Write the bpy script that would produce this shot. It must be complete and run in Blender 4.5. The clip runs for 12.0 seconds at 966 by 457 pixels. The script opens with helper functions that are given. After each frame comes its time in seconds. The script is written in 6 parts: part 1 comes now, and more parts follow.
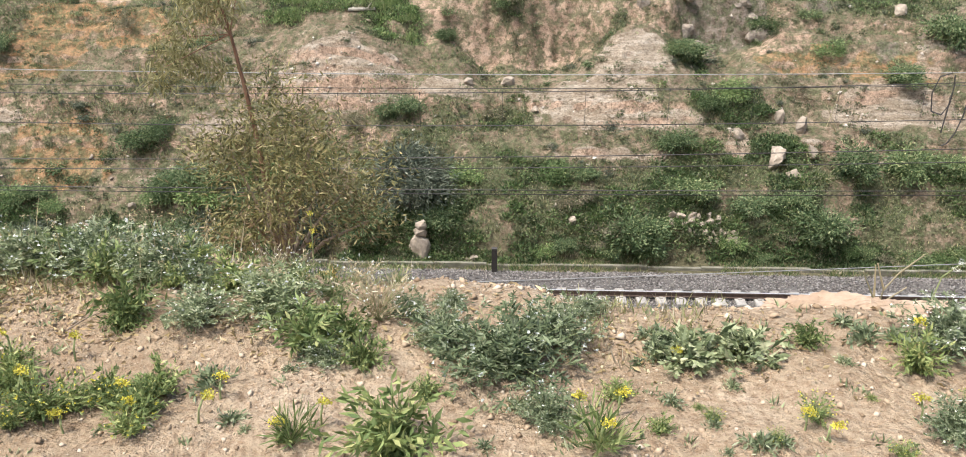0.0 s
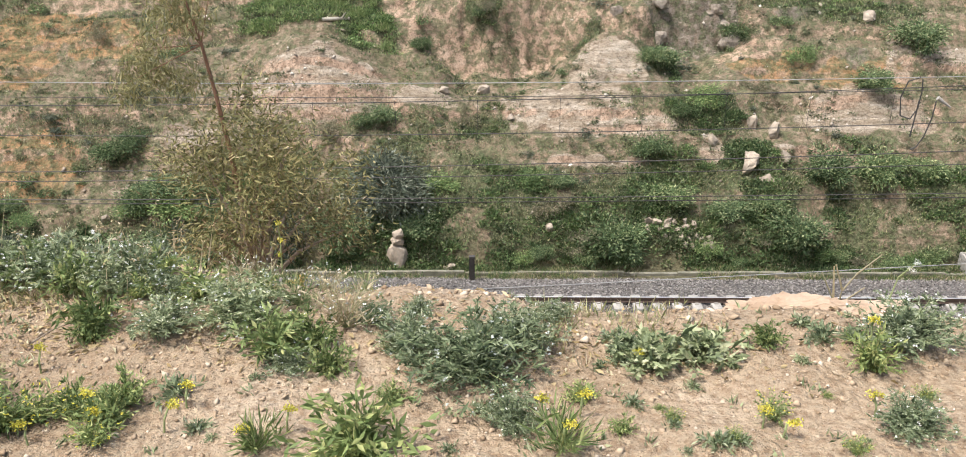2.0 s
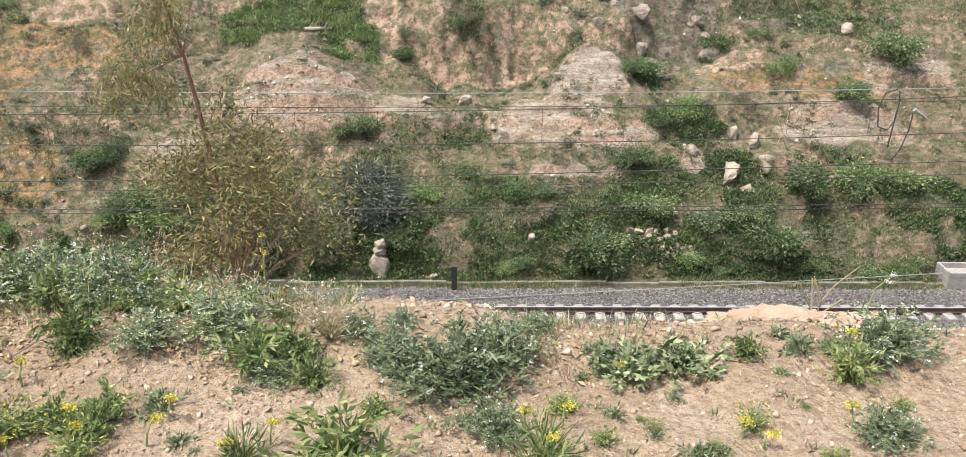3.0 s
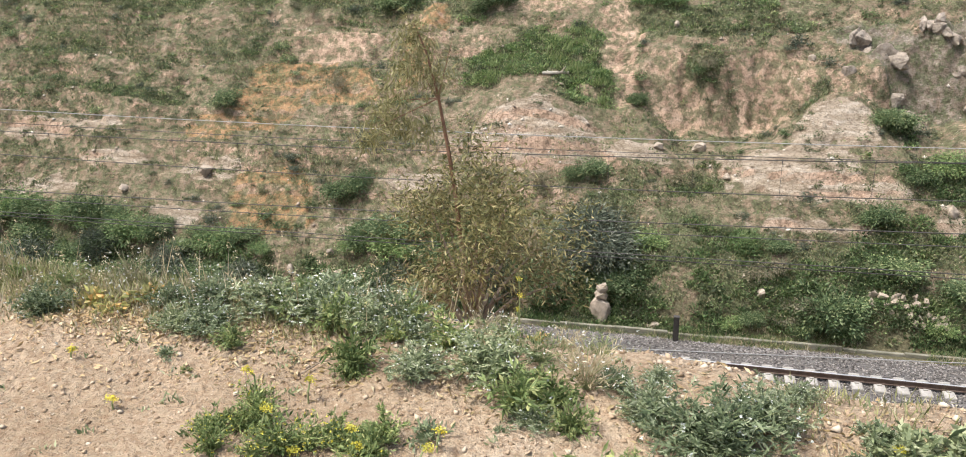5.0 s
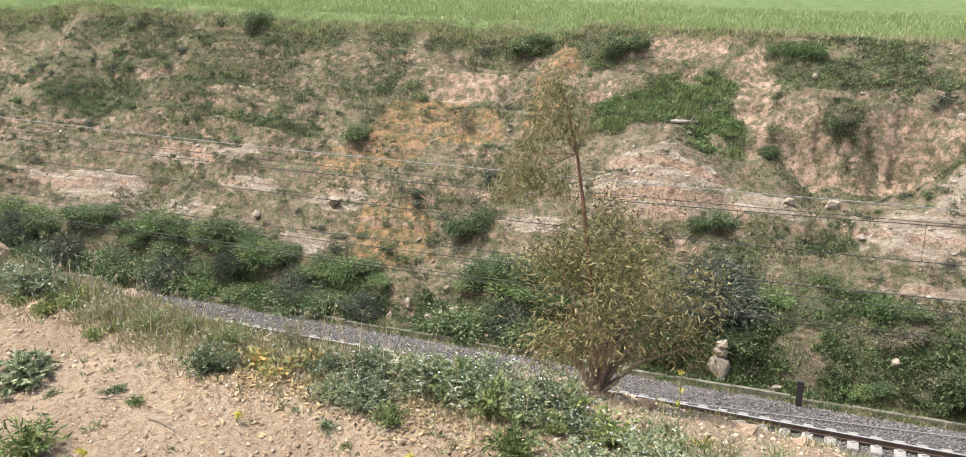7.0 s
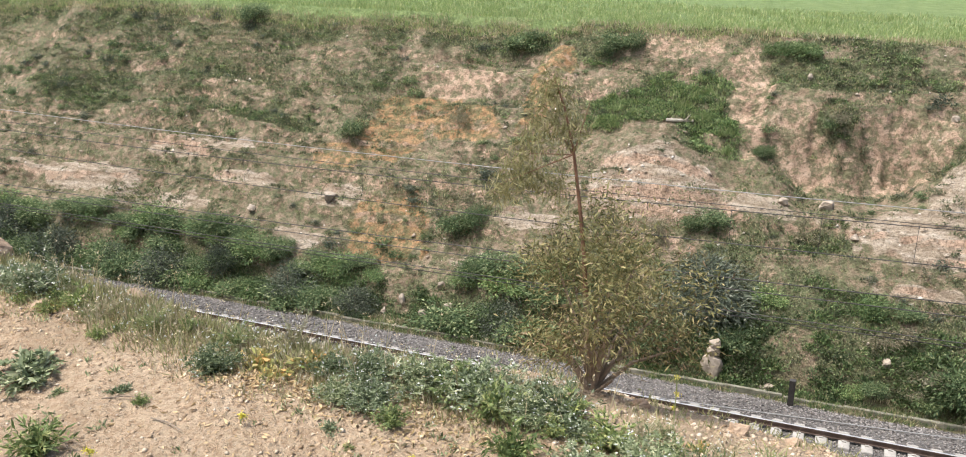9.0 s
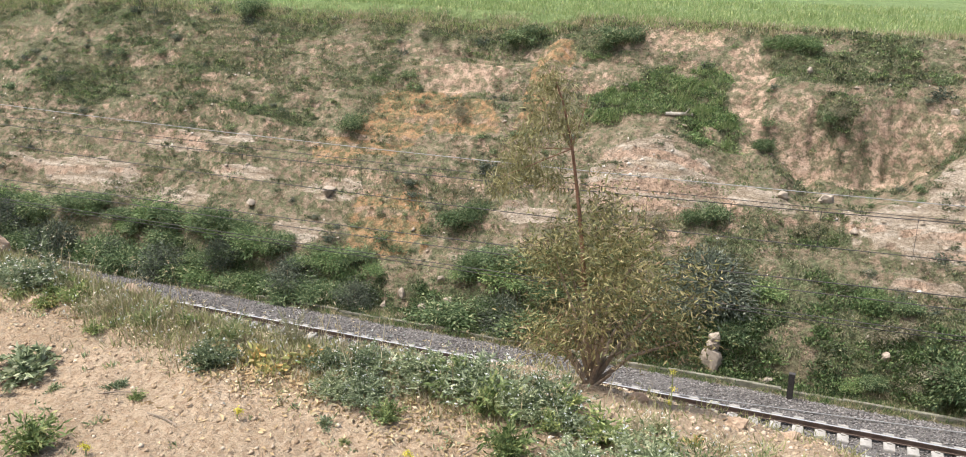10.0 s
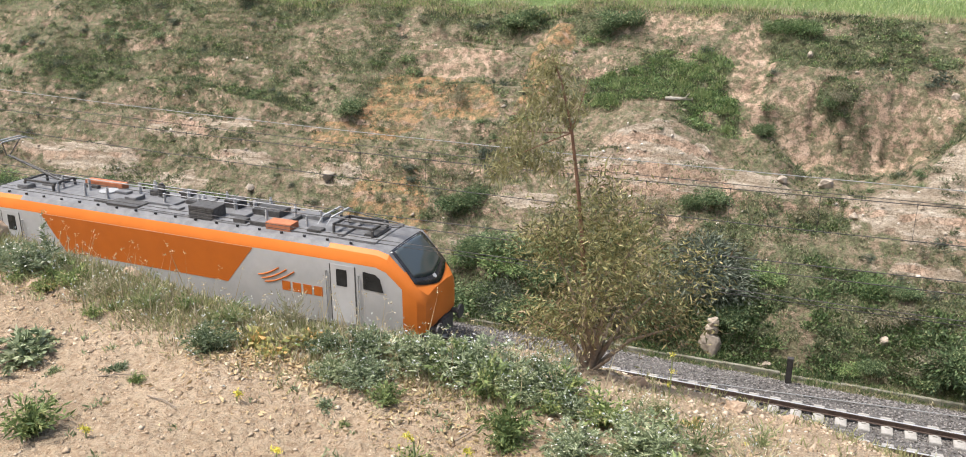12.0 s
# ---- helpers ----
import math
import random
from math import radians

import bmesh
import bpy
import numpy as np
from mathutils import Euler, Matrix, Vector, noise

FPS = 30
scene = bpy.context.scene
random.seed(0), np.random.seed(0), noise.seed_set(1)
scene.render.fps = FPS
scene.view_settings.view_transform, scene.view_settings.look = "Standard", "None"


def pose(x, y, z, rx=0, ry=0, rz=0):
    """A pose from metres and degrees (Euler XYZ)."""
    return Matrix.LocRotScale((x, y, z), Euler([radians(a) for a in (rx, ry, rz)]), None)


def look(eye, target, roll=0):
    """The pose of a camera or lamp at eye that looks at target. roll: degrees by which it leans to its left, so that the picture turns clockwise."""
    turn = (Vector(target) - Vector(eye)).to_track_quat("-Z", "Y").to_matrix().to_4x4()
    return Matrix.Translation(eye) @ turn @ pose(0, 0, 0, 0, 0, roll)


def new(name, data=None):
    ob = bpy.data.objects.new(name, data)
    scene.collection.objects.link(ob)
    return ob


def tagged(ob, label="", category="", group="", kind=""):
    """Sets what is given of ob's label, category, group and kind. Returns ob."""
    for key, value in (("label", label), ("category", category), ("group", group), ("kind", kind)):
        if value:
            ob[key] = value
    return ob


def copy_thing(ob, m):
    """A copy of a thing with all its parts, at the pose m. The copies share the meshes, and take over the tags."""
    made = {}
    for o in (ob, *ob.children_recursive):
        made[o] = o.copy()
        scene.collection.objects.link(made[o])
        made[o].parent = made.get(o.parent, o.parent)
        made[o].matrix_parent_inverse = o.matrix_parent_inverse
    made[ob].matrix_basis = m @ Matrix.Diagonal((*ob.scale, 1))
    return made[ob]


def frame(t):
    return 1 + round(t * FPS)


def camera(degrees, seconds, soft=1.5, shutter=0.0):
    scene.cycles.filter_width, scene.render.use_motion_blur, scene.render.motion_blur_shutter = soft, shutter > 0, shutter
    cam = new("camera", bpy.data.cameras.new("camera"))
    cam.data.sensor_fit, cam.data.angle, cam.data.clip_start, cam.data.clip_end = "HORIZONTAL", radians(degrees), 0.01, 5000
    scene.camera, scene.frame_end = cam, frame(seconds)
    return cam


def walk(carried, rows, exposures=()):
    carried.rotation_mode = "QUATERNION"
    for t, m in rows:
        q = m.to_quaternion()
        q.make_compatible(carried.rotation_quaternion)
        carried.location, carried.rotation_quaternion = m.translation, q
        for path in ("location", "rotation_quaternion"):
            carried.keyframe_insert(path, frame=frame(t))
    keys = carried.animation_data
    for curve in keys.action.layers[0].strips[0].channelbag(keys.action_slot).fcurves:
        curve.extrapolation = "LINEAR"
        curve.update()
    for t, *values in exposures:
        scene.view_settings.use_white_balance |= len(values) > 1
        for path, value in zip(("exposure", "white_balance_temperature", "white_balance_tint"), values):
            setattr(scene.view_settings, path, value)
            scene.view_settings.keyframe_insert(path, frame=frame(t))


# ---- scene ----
cam = camera(57.9, 12.0, 0.95)
PATH = [
    (0, (0.802, -23.073, 12.705), (0.737, -21.25, 11.886), 0.1),
    (0.5, (0.817, -23.082, 12.704), (0.737, -21.261, 11.883), -0.2),
    (1, (0.825, -23.091, 12.71), (0.742, -21.266, 11.894), -0.4),
    (1.5, (0.826, -23.088, 12.71), (0.746, -21.26, 11.903), -0.5),
    (2, (0.835, -23.099, 12.713), (0.82, -21.267, 11.911), 0.0),
    (2.5, (0.831, -23.1, 12.716), (0.857, -21.263, 11.925), 0.5),
    (4.3, (0.843, -23.143, 12.753), (0.846, -21.28, 12.024), 0.6),
    (4.5, (0.819, -23.121, 12.741), (0.754, -21.254, 12.026), -0.1),
    (5, (0.729, -23.138, 12.76), (0.252, -21.321, 12.072), -1.3),
    (5.2, (0.694, -23.133, 12.757), (0.075, -21.359, 12.072), -1.8),
    (5.5, (0.658, -23.12, 12.756), (-0.056, -21.38, 12.076), -2.1),
    (5.9, (0.647, -23.124, 12.764), (-0.109, -21.387, 12.125), -2.1),
    (6, (0.643, -23.122, 12.764), (-0.118, -21.378, 12.149), -2.2),
    (6.5, (0.607, -23.099, 12.807), (-0.141, -21.339, 12.22), -1.8),
    (6.7, (0.577, -23.095, 12.843), (-0.162, -21.335, 12.247), -0.9),
    (8.5, (0.548, -23.127, 12.907), (-0.179, -21.364, 12.306), 0.3),
    (9, (0.558, -23.134, 12.91), (-0.163, -21.37, 12.302), 0.3),
    (9.5, (0.558, -23.135, 12.911), (-0.161, -21.374, 12.294), 0.4),
    (10, (0.569, -23.129, 12.913), (-0.15, -21.369, 12.292), 0.2),
    (10.5, (0.564, -23.128, 12.911), (-0.155, -21.369, 12.287), 0.2),
    (11, (0.558, -23.131, 12.91), (-0.16, -21.374, 12.278), 0.3),
    (11.5, (0.557, -23.129, 12.908), (-0.16, -21.374, 12.27), 0.3),
    (12, (0.567, -23.126, 12.904), (-0.146, -21.376, 12.251), 0.2),
]
walk(cam, [(t, look(eye, target, roll)) for t, eye, target, roll in PATH])

# ---- light ----
world = bpy.data.worlds.new("world")
scene.world = world
world.use_nodes = True
wn = world.node_tree
sky = wn.nodes.new("ShaderNodeTexSky")
sky.sky_type, sky.sun_disc = "NISHITA", False
sky.sun_elevation, sky.sun_rotation = radians(66), radians(238)
sky.air_density, sky.dust_density, sky.ozone_density = 1.0, 4.0, 1.0
wn.nodes["Background"].inputs["Strength"].default_value = 0.10
wn.links.new(sky.outputs[0], wn.nodes["Background"].inputs["Color"])
sun = new("sun", bpy.data.lights.new("sun", "SUN"))
sun.data.energy, sun.data.angle, sun.data.color = 2.5, radians(10), (1.0, 0.98, 0.95)
sun.matrix_world = look((-22, -14, 60), (0, 0, 0))
scene.view_settings.exposure = 1.27

# ---- helpers of this scene ----
rng = np.random.default_rng(7)


def link(name, me, mat, parent=None, label=""):
    if mat is not None:
        me.materials.append(mat)
    ob = new(name, me)
    if parent is not None:
        ob.parent = parent
    if label:
        ob["label"] = label
    return ob


def part(name, bm, mat, parent=None, label="", smooth=False):
    me = bpy.data.meshes.new(name)
    bm.normal_update()
    bm.to_mesh(me)
    bm.free()
    if smooth:
        me.shade_smooth()
    return link(name, me, mat, parent, label)


def mesh(name, verts, faces, smooth=False):
    me = bpy.data.meshes.new(name)
    me.from_pydata([tuple(v) for v in verts], [], [tuple(f) for f in faces])
    me.update()
    if smooth:
        me.shade_smooth()
    return me


def quick_mesh(name, verts, tris):
    """A mesh of triangles from arrays."""
    me = bpy.data.meshes.new(name)
    me.vertices.add(len(verts))
    me.vertices.foreach_set("co", np.asarray(verts, np.float32).ravel())
    me.loops.add(3 * len(tris))
    me.loops.foreach_set("vertex_index", np.asarray(tris, np.int32).ravel())
    me.polygons.add(len(tris))
    me.polygons.foreach_set("loop_start", np.arange(0, 3 * len(tris), 3, dtype=np.int32))
    me.update(calc_edges=True)
    return me


def box(bm, x0, x1, y0, y1, z0, z1, bevel=0.0):
    m = Matrix.LocRotScale(((x0 + x1) / 2, (y0 + y1) / 2, (z0 + z1) / 2), None, (x1 - x0, y1 - y0, z1 - z0))
    r = bmesh.ops.create_cube(bm, size=1, matrix=m)
    if bevel:
        edges = {e for v in r["verts"] for e in v.link_edges}
        bmesh.ops.bevel(bm, geom=list(edges), offset=bevel, segments=2, affect="EDGES")
    return bm


def rod(bm, a, b, r0, r1=None, n=6):
    """A tapered rod from a to b."""
    a, b = Vector(a), Vector(b)
    r1 = r0 if r1 is None else r1
    m = Matrix.Translation((a + b) / 2) @ (b - a).to_track_quat("Z", "Y").to_matrix().to_4x4()
    bmesh.ops.create_cone(bm, cap_ends=True, segments=n, radius1=r0, radius2=r1, depth=(b - a).length, matrix=m)
    return bm


def smooth_noise(x, y, scale, seed=0.0):
    """Value noise in the plane, -1 to 1."""
    x, y = np.broadcast_arrays(np.asarray(x, float) / scale + 37.1 * seed, np.asarray(y, float) / scale - 11.7 * seed)
    xi, yi = np.floor(x), np.floor(y)
    fx, fy = x - xi, y - yi
    fx, fy = fx * fx * (3 - 2 * fx), fy * fy * (3 - 2 * fy)

    def corner(a, b):
        v = np.sin(a * 127.1 + b * 311.7 + seed * 74.7) * 43758.5453
        return 2 * (v - np.floor(v)) - 1

    return ((corner(xi, yi) * (1 - fx) + corner(xi + 1, yi) * fx) * (1 - fy)
            + (corner(xi, yi + 1) * (1 - fx) + corner(xi + 1, yi + 1) * fx) * fy)


def step(a, b, v):
    s = np.clip((v - a) / (b - a), 0, 1)
    return s * s * (3 - 2 * s)


# ---- the lie of the land ----
def edge_of_mound(x):
    return -21.01 + 0.04 * np.sin(2.3 * x + 0.5) - 0.27 * step(-0.35, 0.55, x) + 0.12 * step(-1.4, -2.8, x) + 0.05 * step(0.45, 0.6, x) * step(1.0, 0.85, x)


def land(x, y):
    x, y = np.broadcast_arrays(np.asarray(x, float), np.asarray(y, float))
    # mound under the camera, its slope down to the line
    e = edge_of_mound(x)
    top = 11.65 + 0.05 * step(-1.9, -3.2, x) + 0.03 * step(-0.35, -1.0, x) * step(-21.6, -21.1, y)
    d = np.maximum(y - e, 0)
    fall = np.where(d < 0.3, 1.4 * d * d, 0.126 + 0.80 * (np.minimum(d, 2.0) - 0.3) + 0.39 * np.maximum(d - 2.0, 0))
    far, low = np.maximum(d - 4.9, 0), np.maximum(d - 7.0, 0)
    near = top - fall - 0.15 * far - 0.35 * low - 0.16 * step(0.4, 2.2, x) * step(3.0, 5.0, d) - 0.9 * step(-2.0, -3.6, x) * step(2.0, 5.0, d)
    rough = step(0.9, 0.2, d)
    near = near + (0.022 * smooth_noise(x, y, 0.55, 1) + 0.012 * smooth_noise(x, y, 0.17, 2)) * (0.4 + 0.6 * rough) + 0.008 * smooth_noise(x, y, 0.07, 3) + 0.004 * smooth_noise(x, y, 0.035, 21)
    near = near + 0.05 * smooth_noise(x, y, 0.8, 4) * step(2.0, 3.5, d)
    bed = -0.58 + 0.05 * smooth_noise(x, y, 1.7, 5)
    z = np.maximum(near, bed)
    # hillside beyond the line
    u = y - 4.0 + 0.4 * smooth_noise(x, 0 * y, 6.0, 6) + 0.25 * smooth_noise(x, y, 2.1, 7)
    rim = 9.55 - 0.022 * x
    hill = -0.62 + 0.85 * np.maximum(u, 0) + 0.47 * step(0.0, 0.9, u)
    hill = hill + 0.28 * smooth_noise(x, y, 3.6, 8) * step(0, 2, u) + 0.14 * smooth_noise(0.6 * x, y, 1.0, 9) * step(0, 2, u) + 0.06 * smooth_noise(x, y, 0.4, 10) * step(0, 1, u)
    # ledges that run along the slope, coarse on the low bank, fine above
    led = hill + 0.35 * smooth_noise(x, y, 7.0, 11) + 0.12 * smooth_noise(x, y, 1.6, 27)
    hill = hill + 0.26 * np.sin(led * 5.2) * step(0.4, 1.2, hill) * step(9.0, 7.5, hill) * (0.5 + 0.5 * smooth_noise(x, y, 4.0, 18))
    hill = hill + 0.07 * np.sin(led * 15.0 + 2.0 * smooth_noise(x, y, 2.5, 28)) * step(1.5, 3.0, hill) * step(9.2, 8.0, hill)
    # hump of pale marl under the hollow, its ridge falling towards the gully
    ridge = 9.7 - 0.26 * np.maximum(x + 6.0, 0)
    hump = np.exp(-(np.where(x < -6.0, (x + 6.0) / 2.2, (x + 6.0) / 3.6)) ** 2 - ((y - ridge) / 1.25) ** 2)
    hill = hill + 0.85 * hump
    # pale knob with a bare streak below it
    hill = hill + 0.7 * np.exp(-((x + 11.1) / 0.55) ** 2 - ((y - 13.9) / 0.6) ** 2)
    # grassy hollow with its back wall
    hollow = step(-10.1, -9.0, x + 0.6 * smooth_noise(y, x * 0.3, 1.1, 19) - 0.25 * (y - 12.5)) * step(-1.9, -2.5, x + 0.30 * (y - 11.1) + 0.18 * smooth_noise(y, x * 0, 0.8, 22))
    floor_h = 6.0 + 0.72 * np.maximum(y - 11.0, 0) + 0.14 * smooth_noise(x, y, 0.9, 12)
    wall_h = floor_h + 2.2 * np.maximum(y - 13.6 + 0.22 * np.abs(x + 6.0) - 0.5 + 0.35 * smooth_noise(x, y * 0, 1.1, 20) + 0.22 * smooth_noise(x, y, 0.5, 25), 0)
    hill = np.where(y > 10.6, hill * (1 - hollow) + np.minimum(hill, wall_h) * hollow, hill)
    # bare cliff above the gully, talus cone on its other side
    cliff = step(-2.6, -1.8, x + 0.3 * smooth_noise(y, x * 0, 0.7, 23)) * step(12.0, 10.0, x) * step(8.2, 9.6, y)
    foot = 4.0 + 0.16 * (y - 9.0) + 0.18 * smooth_noise(x, y, 1.1, 13) + 0.10 * smooth_noise(x, y, 0.4, 24) + 0.60 * np.maximum(-0.2 - x, 0)
    cone = 6.25 - 0.72 * np.hypot(np.maximum(np.abs(x - 5.7) - 0.2, 0), 1.15 * (y - 10.9)) + 0.14 * smooth_noise(x, y, 0.6, 29) + 0.08 * smooth_noise(x, y, 0.25, 30)
    foot = np.maximum(foot, np.where(x > 0.5, cone, -9))
    foot = foot + 0.35 * np.maximum(x - 8.0, 0)
    ribs = 0.40 * smooth_noise(x, y * 0 + 3.0, 1.9, 14) + 0.20 * smooth_noise(x, 0.5 * y, 0.8, 16) + 0.10 * smooth_noise(x, y, 0.3, 36)
    face = foot + 3.2 * np.maximum(y - 11.5 + ribs, 0)
    hill = hill * (1 - cliff) + np.minimum(hill + 0.35, face) * cliff
    # outcrop of grey rock at the head of the talus
    knobs = np.exp(-((x - 7.9) / 2.6) ** 2 - ((y - 12.3) / 1.0) ** 2)
    hill = hill + knobs * (0.25 + 0.55 * np.abs(smooth_noise(x, y, 0.8, 37)) + 0.25 * smooth_noise(x, y, 0.35, 38))
    field = rim + 0.012 * np.maximum(y - 15.5, 0) + 0.06 * smooth_noise(x, y, 2.5, 15)
    hill = np.minimum(hill, field)
    return np.where(y > 2.6, np.maximum(hill, bed), z)


def blobs(x, y, *spots):
    """Soft ellipses (centre x, y, radii), joined, their outline torn by noise."""
    out = np.zeros(np.broadcast(x, y).shape)
    tear = 0.55 * smooth_noise(x, y, 0.9, 61) + 0.35 * smooth_noise(x, y, 0.35, 62)
    for cx, cy, rx, ry in spots:
        q = np.hypot((x - cx) / rx, (y - cy) / ry) + tear * 0.6
        out = np.maximum(out, step(1.25, 0.75, q))
    return out


def zones(x, y):
    """What the hillside is made of at a place: clay, pale marl, bare face, grey rock, green cover."""
    x, y = np.broadcast_arrays(np.asarray(x, float), np.asarray(y, float))
    clay = blobs(x, y, (-16.6, 11.6, 2.4, 0.9), (-17.6, 10.2, 1.9, 0.8), (-14.2, 11.0, 1.6, 0.8), (-16.0, 6.9, 1.9, 1.2), (-11.35, 12.2, 0.55, 2.0), (-19.5, 9.4, 1.4, 0.4),
                 (11.6, 10.1, 1.6, 0.6), (15.0, 9.6, 1.7, 0.7), (-11.1, 14.0, 0.8, 0.6))
    pale = blobs(x, y, (-19.2, 7.9, 1.5, 0.5), (-32.7, 7.3, 3.4, 0.5), (-28.3, 6.8, 2.6, 0.45), (-19.4, 6.1, 1.3, 0.35), (-27.0, 9.2, 3.4, 0.35), (-23.5, 7.9, 1.8, 0.3), (-11.2, 6.0, 1.4, 0.3),
                 (-5.6, 8.9, 3.2, 0.85), (-2.2, 8.7, 2.2, 0.45), (4.0, 8.5, 2.5, 0.95), (5.4, 9.8, 1.5, 0.9), (14.5, 8.3, 2.4, 0.7), (18.0, 10.5, 2.0, 0.9), (-10.0, 7.6, 1.6, 0.4),
                 (4.2, 6.65, 2.0, 0.16), (13.0, 6.9, 2.2, 0.22), (6.9, 7.75, 1.6, 0.35), (8.9, 7.0, 0.5, 0.4))
    bare = blobs(x, y, (-2.75, 12.9, 0.7, 1.0), (-3.1, 14.2, 0.6, 0.6), (-2.3, 11.6, 0.5, 0.8), (3.4, 11.7, 1.5, 0.75), (-0.8, 11.5, 1.3, 0.6), (-6.5, 14.9, 2.9, 0.5), (11.0, 10.7, 1.3, 0.5), (-15.5, 13.0, 2.0, 0.8))
    grey = blobs(x, y, (6.4, 12.9, 1.0, 0.7), (7.8, 12.0, 1.3, 0.8), (9.8, 12.2, 1.1, 0.9), (15.0, 10.4, 0.6, 0.4), (12.9, 12.0, 1.0, 0.3))
    green = blobs(x, y, (-7.4, 12.2, 2.2, 0.9), (-5.2, 12.7, 1.9, 1.0), (-3.9, 11.3, 1.1, 0.9), (-24.0, 10.7, 2.6, 0.6), (-36.0, 11.3, 3.5, 0.8), (-30.0, 12.6, 3.0, 0.6), (0.7, 8.1, 0.8, 0.5), (1.0, 13.6, 3.2, 0.8), (0.5, 12.0, 0.7, 0.5), (8.9, 8.4, 1.6, 0.6),
                  (4.5, 11.5, 0.6, 0.5), (7.4, 10.3, 0.7, 0.6), (-8.9, 14.5, 1.3, 0.4), (14.5, 12.6, 3.0, 1.2), (-20.0, 12.6, 1.6, 0.4))
    lowline = 2.5 + 0.6 * smooth_noise(x, 0 * y, 5.0, 63)
    low = step(lowline + 0.7, lowline - 0.7, 0.85 * (y - 4.0) + 0.5 * smooth_noise(x, y, 1.2, 64)) * step(-10.5, -6.0, x)
    band = step(1.5, 0.4, 0.85 * (y - 4.0) + 0.3 * smooth_noise(x, y, 1.5, 65)) * step(-6.0, -10.5, x)
    top = 0.75 * step(13.9, 15.0, y + 0.5 * smooth_noise(x, y, 1.3, 66))
    far = 0.45 * step(-16, -30, x) * step(8.0, 11.0, y)
    green = np.maximum.reduce([green, low, band, top, far])
    green = green * (1 - 0.8 * step(-0.30, -0.55, smooth_noise(0.55 * x, y, 0.8, 67) + 0.35 * smooth_noise(x, y, 0.3, 68)))
    green = green * (1 - 0.85 * pale) * (1 - 0.9 * bare) * (1 - 0.7 * grey)
    return clay, pale, bare, grey, green


def lines(stops):
    out = []
    for a, b, s in stops:
        out += list(np.arange(a, b - 1e-6, s))
    return np.array(out + [stops[-1][1]])


# ---- materials ----
def material(name, rough=0.9, metal=0.0, spec=0.3):
    m = bpy.data.materials.new(name)
    m.use_nodes = True
    b = m.node_tree.nodes["Principled BSDF"]
    b.inputs["Roughness"].default_value, b.inputs["Metallic"].default_value = rough, metal
    b.inputs["Specular IOR Level"].default_value = spec
    return m, m.node_tree, b


def node(nt, kind, **values):
    n = nt.nodes.new(kind)
    for k, v in values.items():
        n.inputs[k].default_value = v
    return n


def noise_of(nt, scale, detail=6.0, rough=0.6, at=None, dist=0.0):
    n = node(nt, "ShaderNodeTexNoise", Scale=scale, Detail=detail, Roughness=rough, Distortion=dist)
    if at is None:
        at = nt.nodes.get("place") or nt.nodes.new("ShaderNodeNewGeometry")
        at.name = "place"
        at = at.outputs["Position"]
    nt.links.new(at, n.inputs["Vector"])
    return n.outputs["Fac"]


def ramp(nt, fac, *stops):
    r = nt.nodes.new("ShaderNodeValToRGB")
    e = r.color_ramp.elements
    while len(e) < len(stops):
        e.new(0.5)
    for el, (p, c) in zip(e, stops):
        el.position = p
        el.color = (*c, 1) if isinstance(c, tuple) else (c, c, c, 1)
    nt.links.new(fac, r.inputs["Fac"])
    return r.outputs["Color"]


def mix(nt, fac, a, b, kind="MIX"):
    n = nt.nodes.new("ShaderNodeMix")
    n.data_type, n.blend_type = "RGBA", kind
    for sock, v in ((n.inputs[0], fac), (n.inputs[6], a), (n.inputs[7], b)):
        if isinstance(v, bpy.types.NodeSocket):
            nt.links.new(v, sock)
        elif isinstance(v, tuple):
            sock.default_value = (*v, 1)
        else:
            sock.default_value = v
    return n.outputs[2]


def calc(nt, op, a, b=0.0, c=0.0):
    n = nt.nodes.new("ShaderNodeMath")
    n.operation, n.use_clamp = op, op in ("MULTIPLY_ADD",)
    for sock, v in zip(n.inputs, (a, b, c)):
        if isinstance(v, bpy.types.NodeSocket):
            nt.links.new(v, sock)
        else:
            sock.default_value = v
    return n.outputs[0]


def band(nt, v, a, b):
    """0 at a, 1 at b, smooth between."""
    n = nt.nodes.new("ShaderNodeMapRange")
    n.interpolation_type = "SMOOTHSTEP"
    nt.links.new(v, n.inputs["Value"])
    n.inputs["From Min"].default_value, n.inputs["From Max"].default_value = min(a, b), max(a, b)
    n.inputs["To Min"].default_value, n.inputs["To Max"].default_value = (0, 1) if a < b else (1, 0)
    return n.outputs[0]


def bump(nt, b, height, strength=0.5, distance=0.02):
    n = node(nt, "ShaderNodeBump", Strength=strength, Distance=distance)
    nt.links.new(height, n.inputs["Height"])
    nt.links.new(n.outputs[0], b.inputs["Normal"])


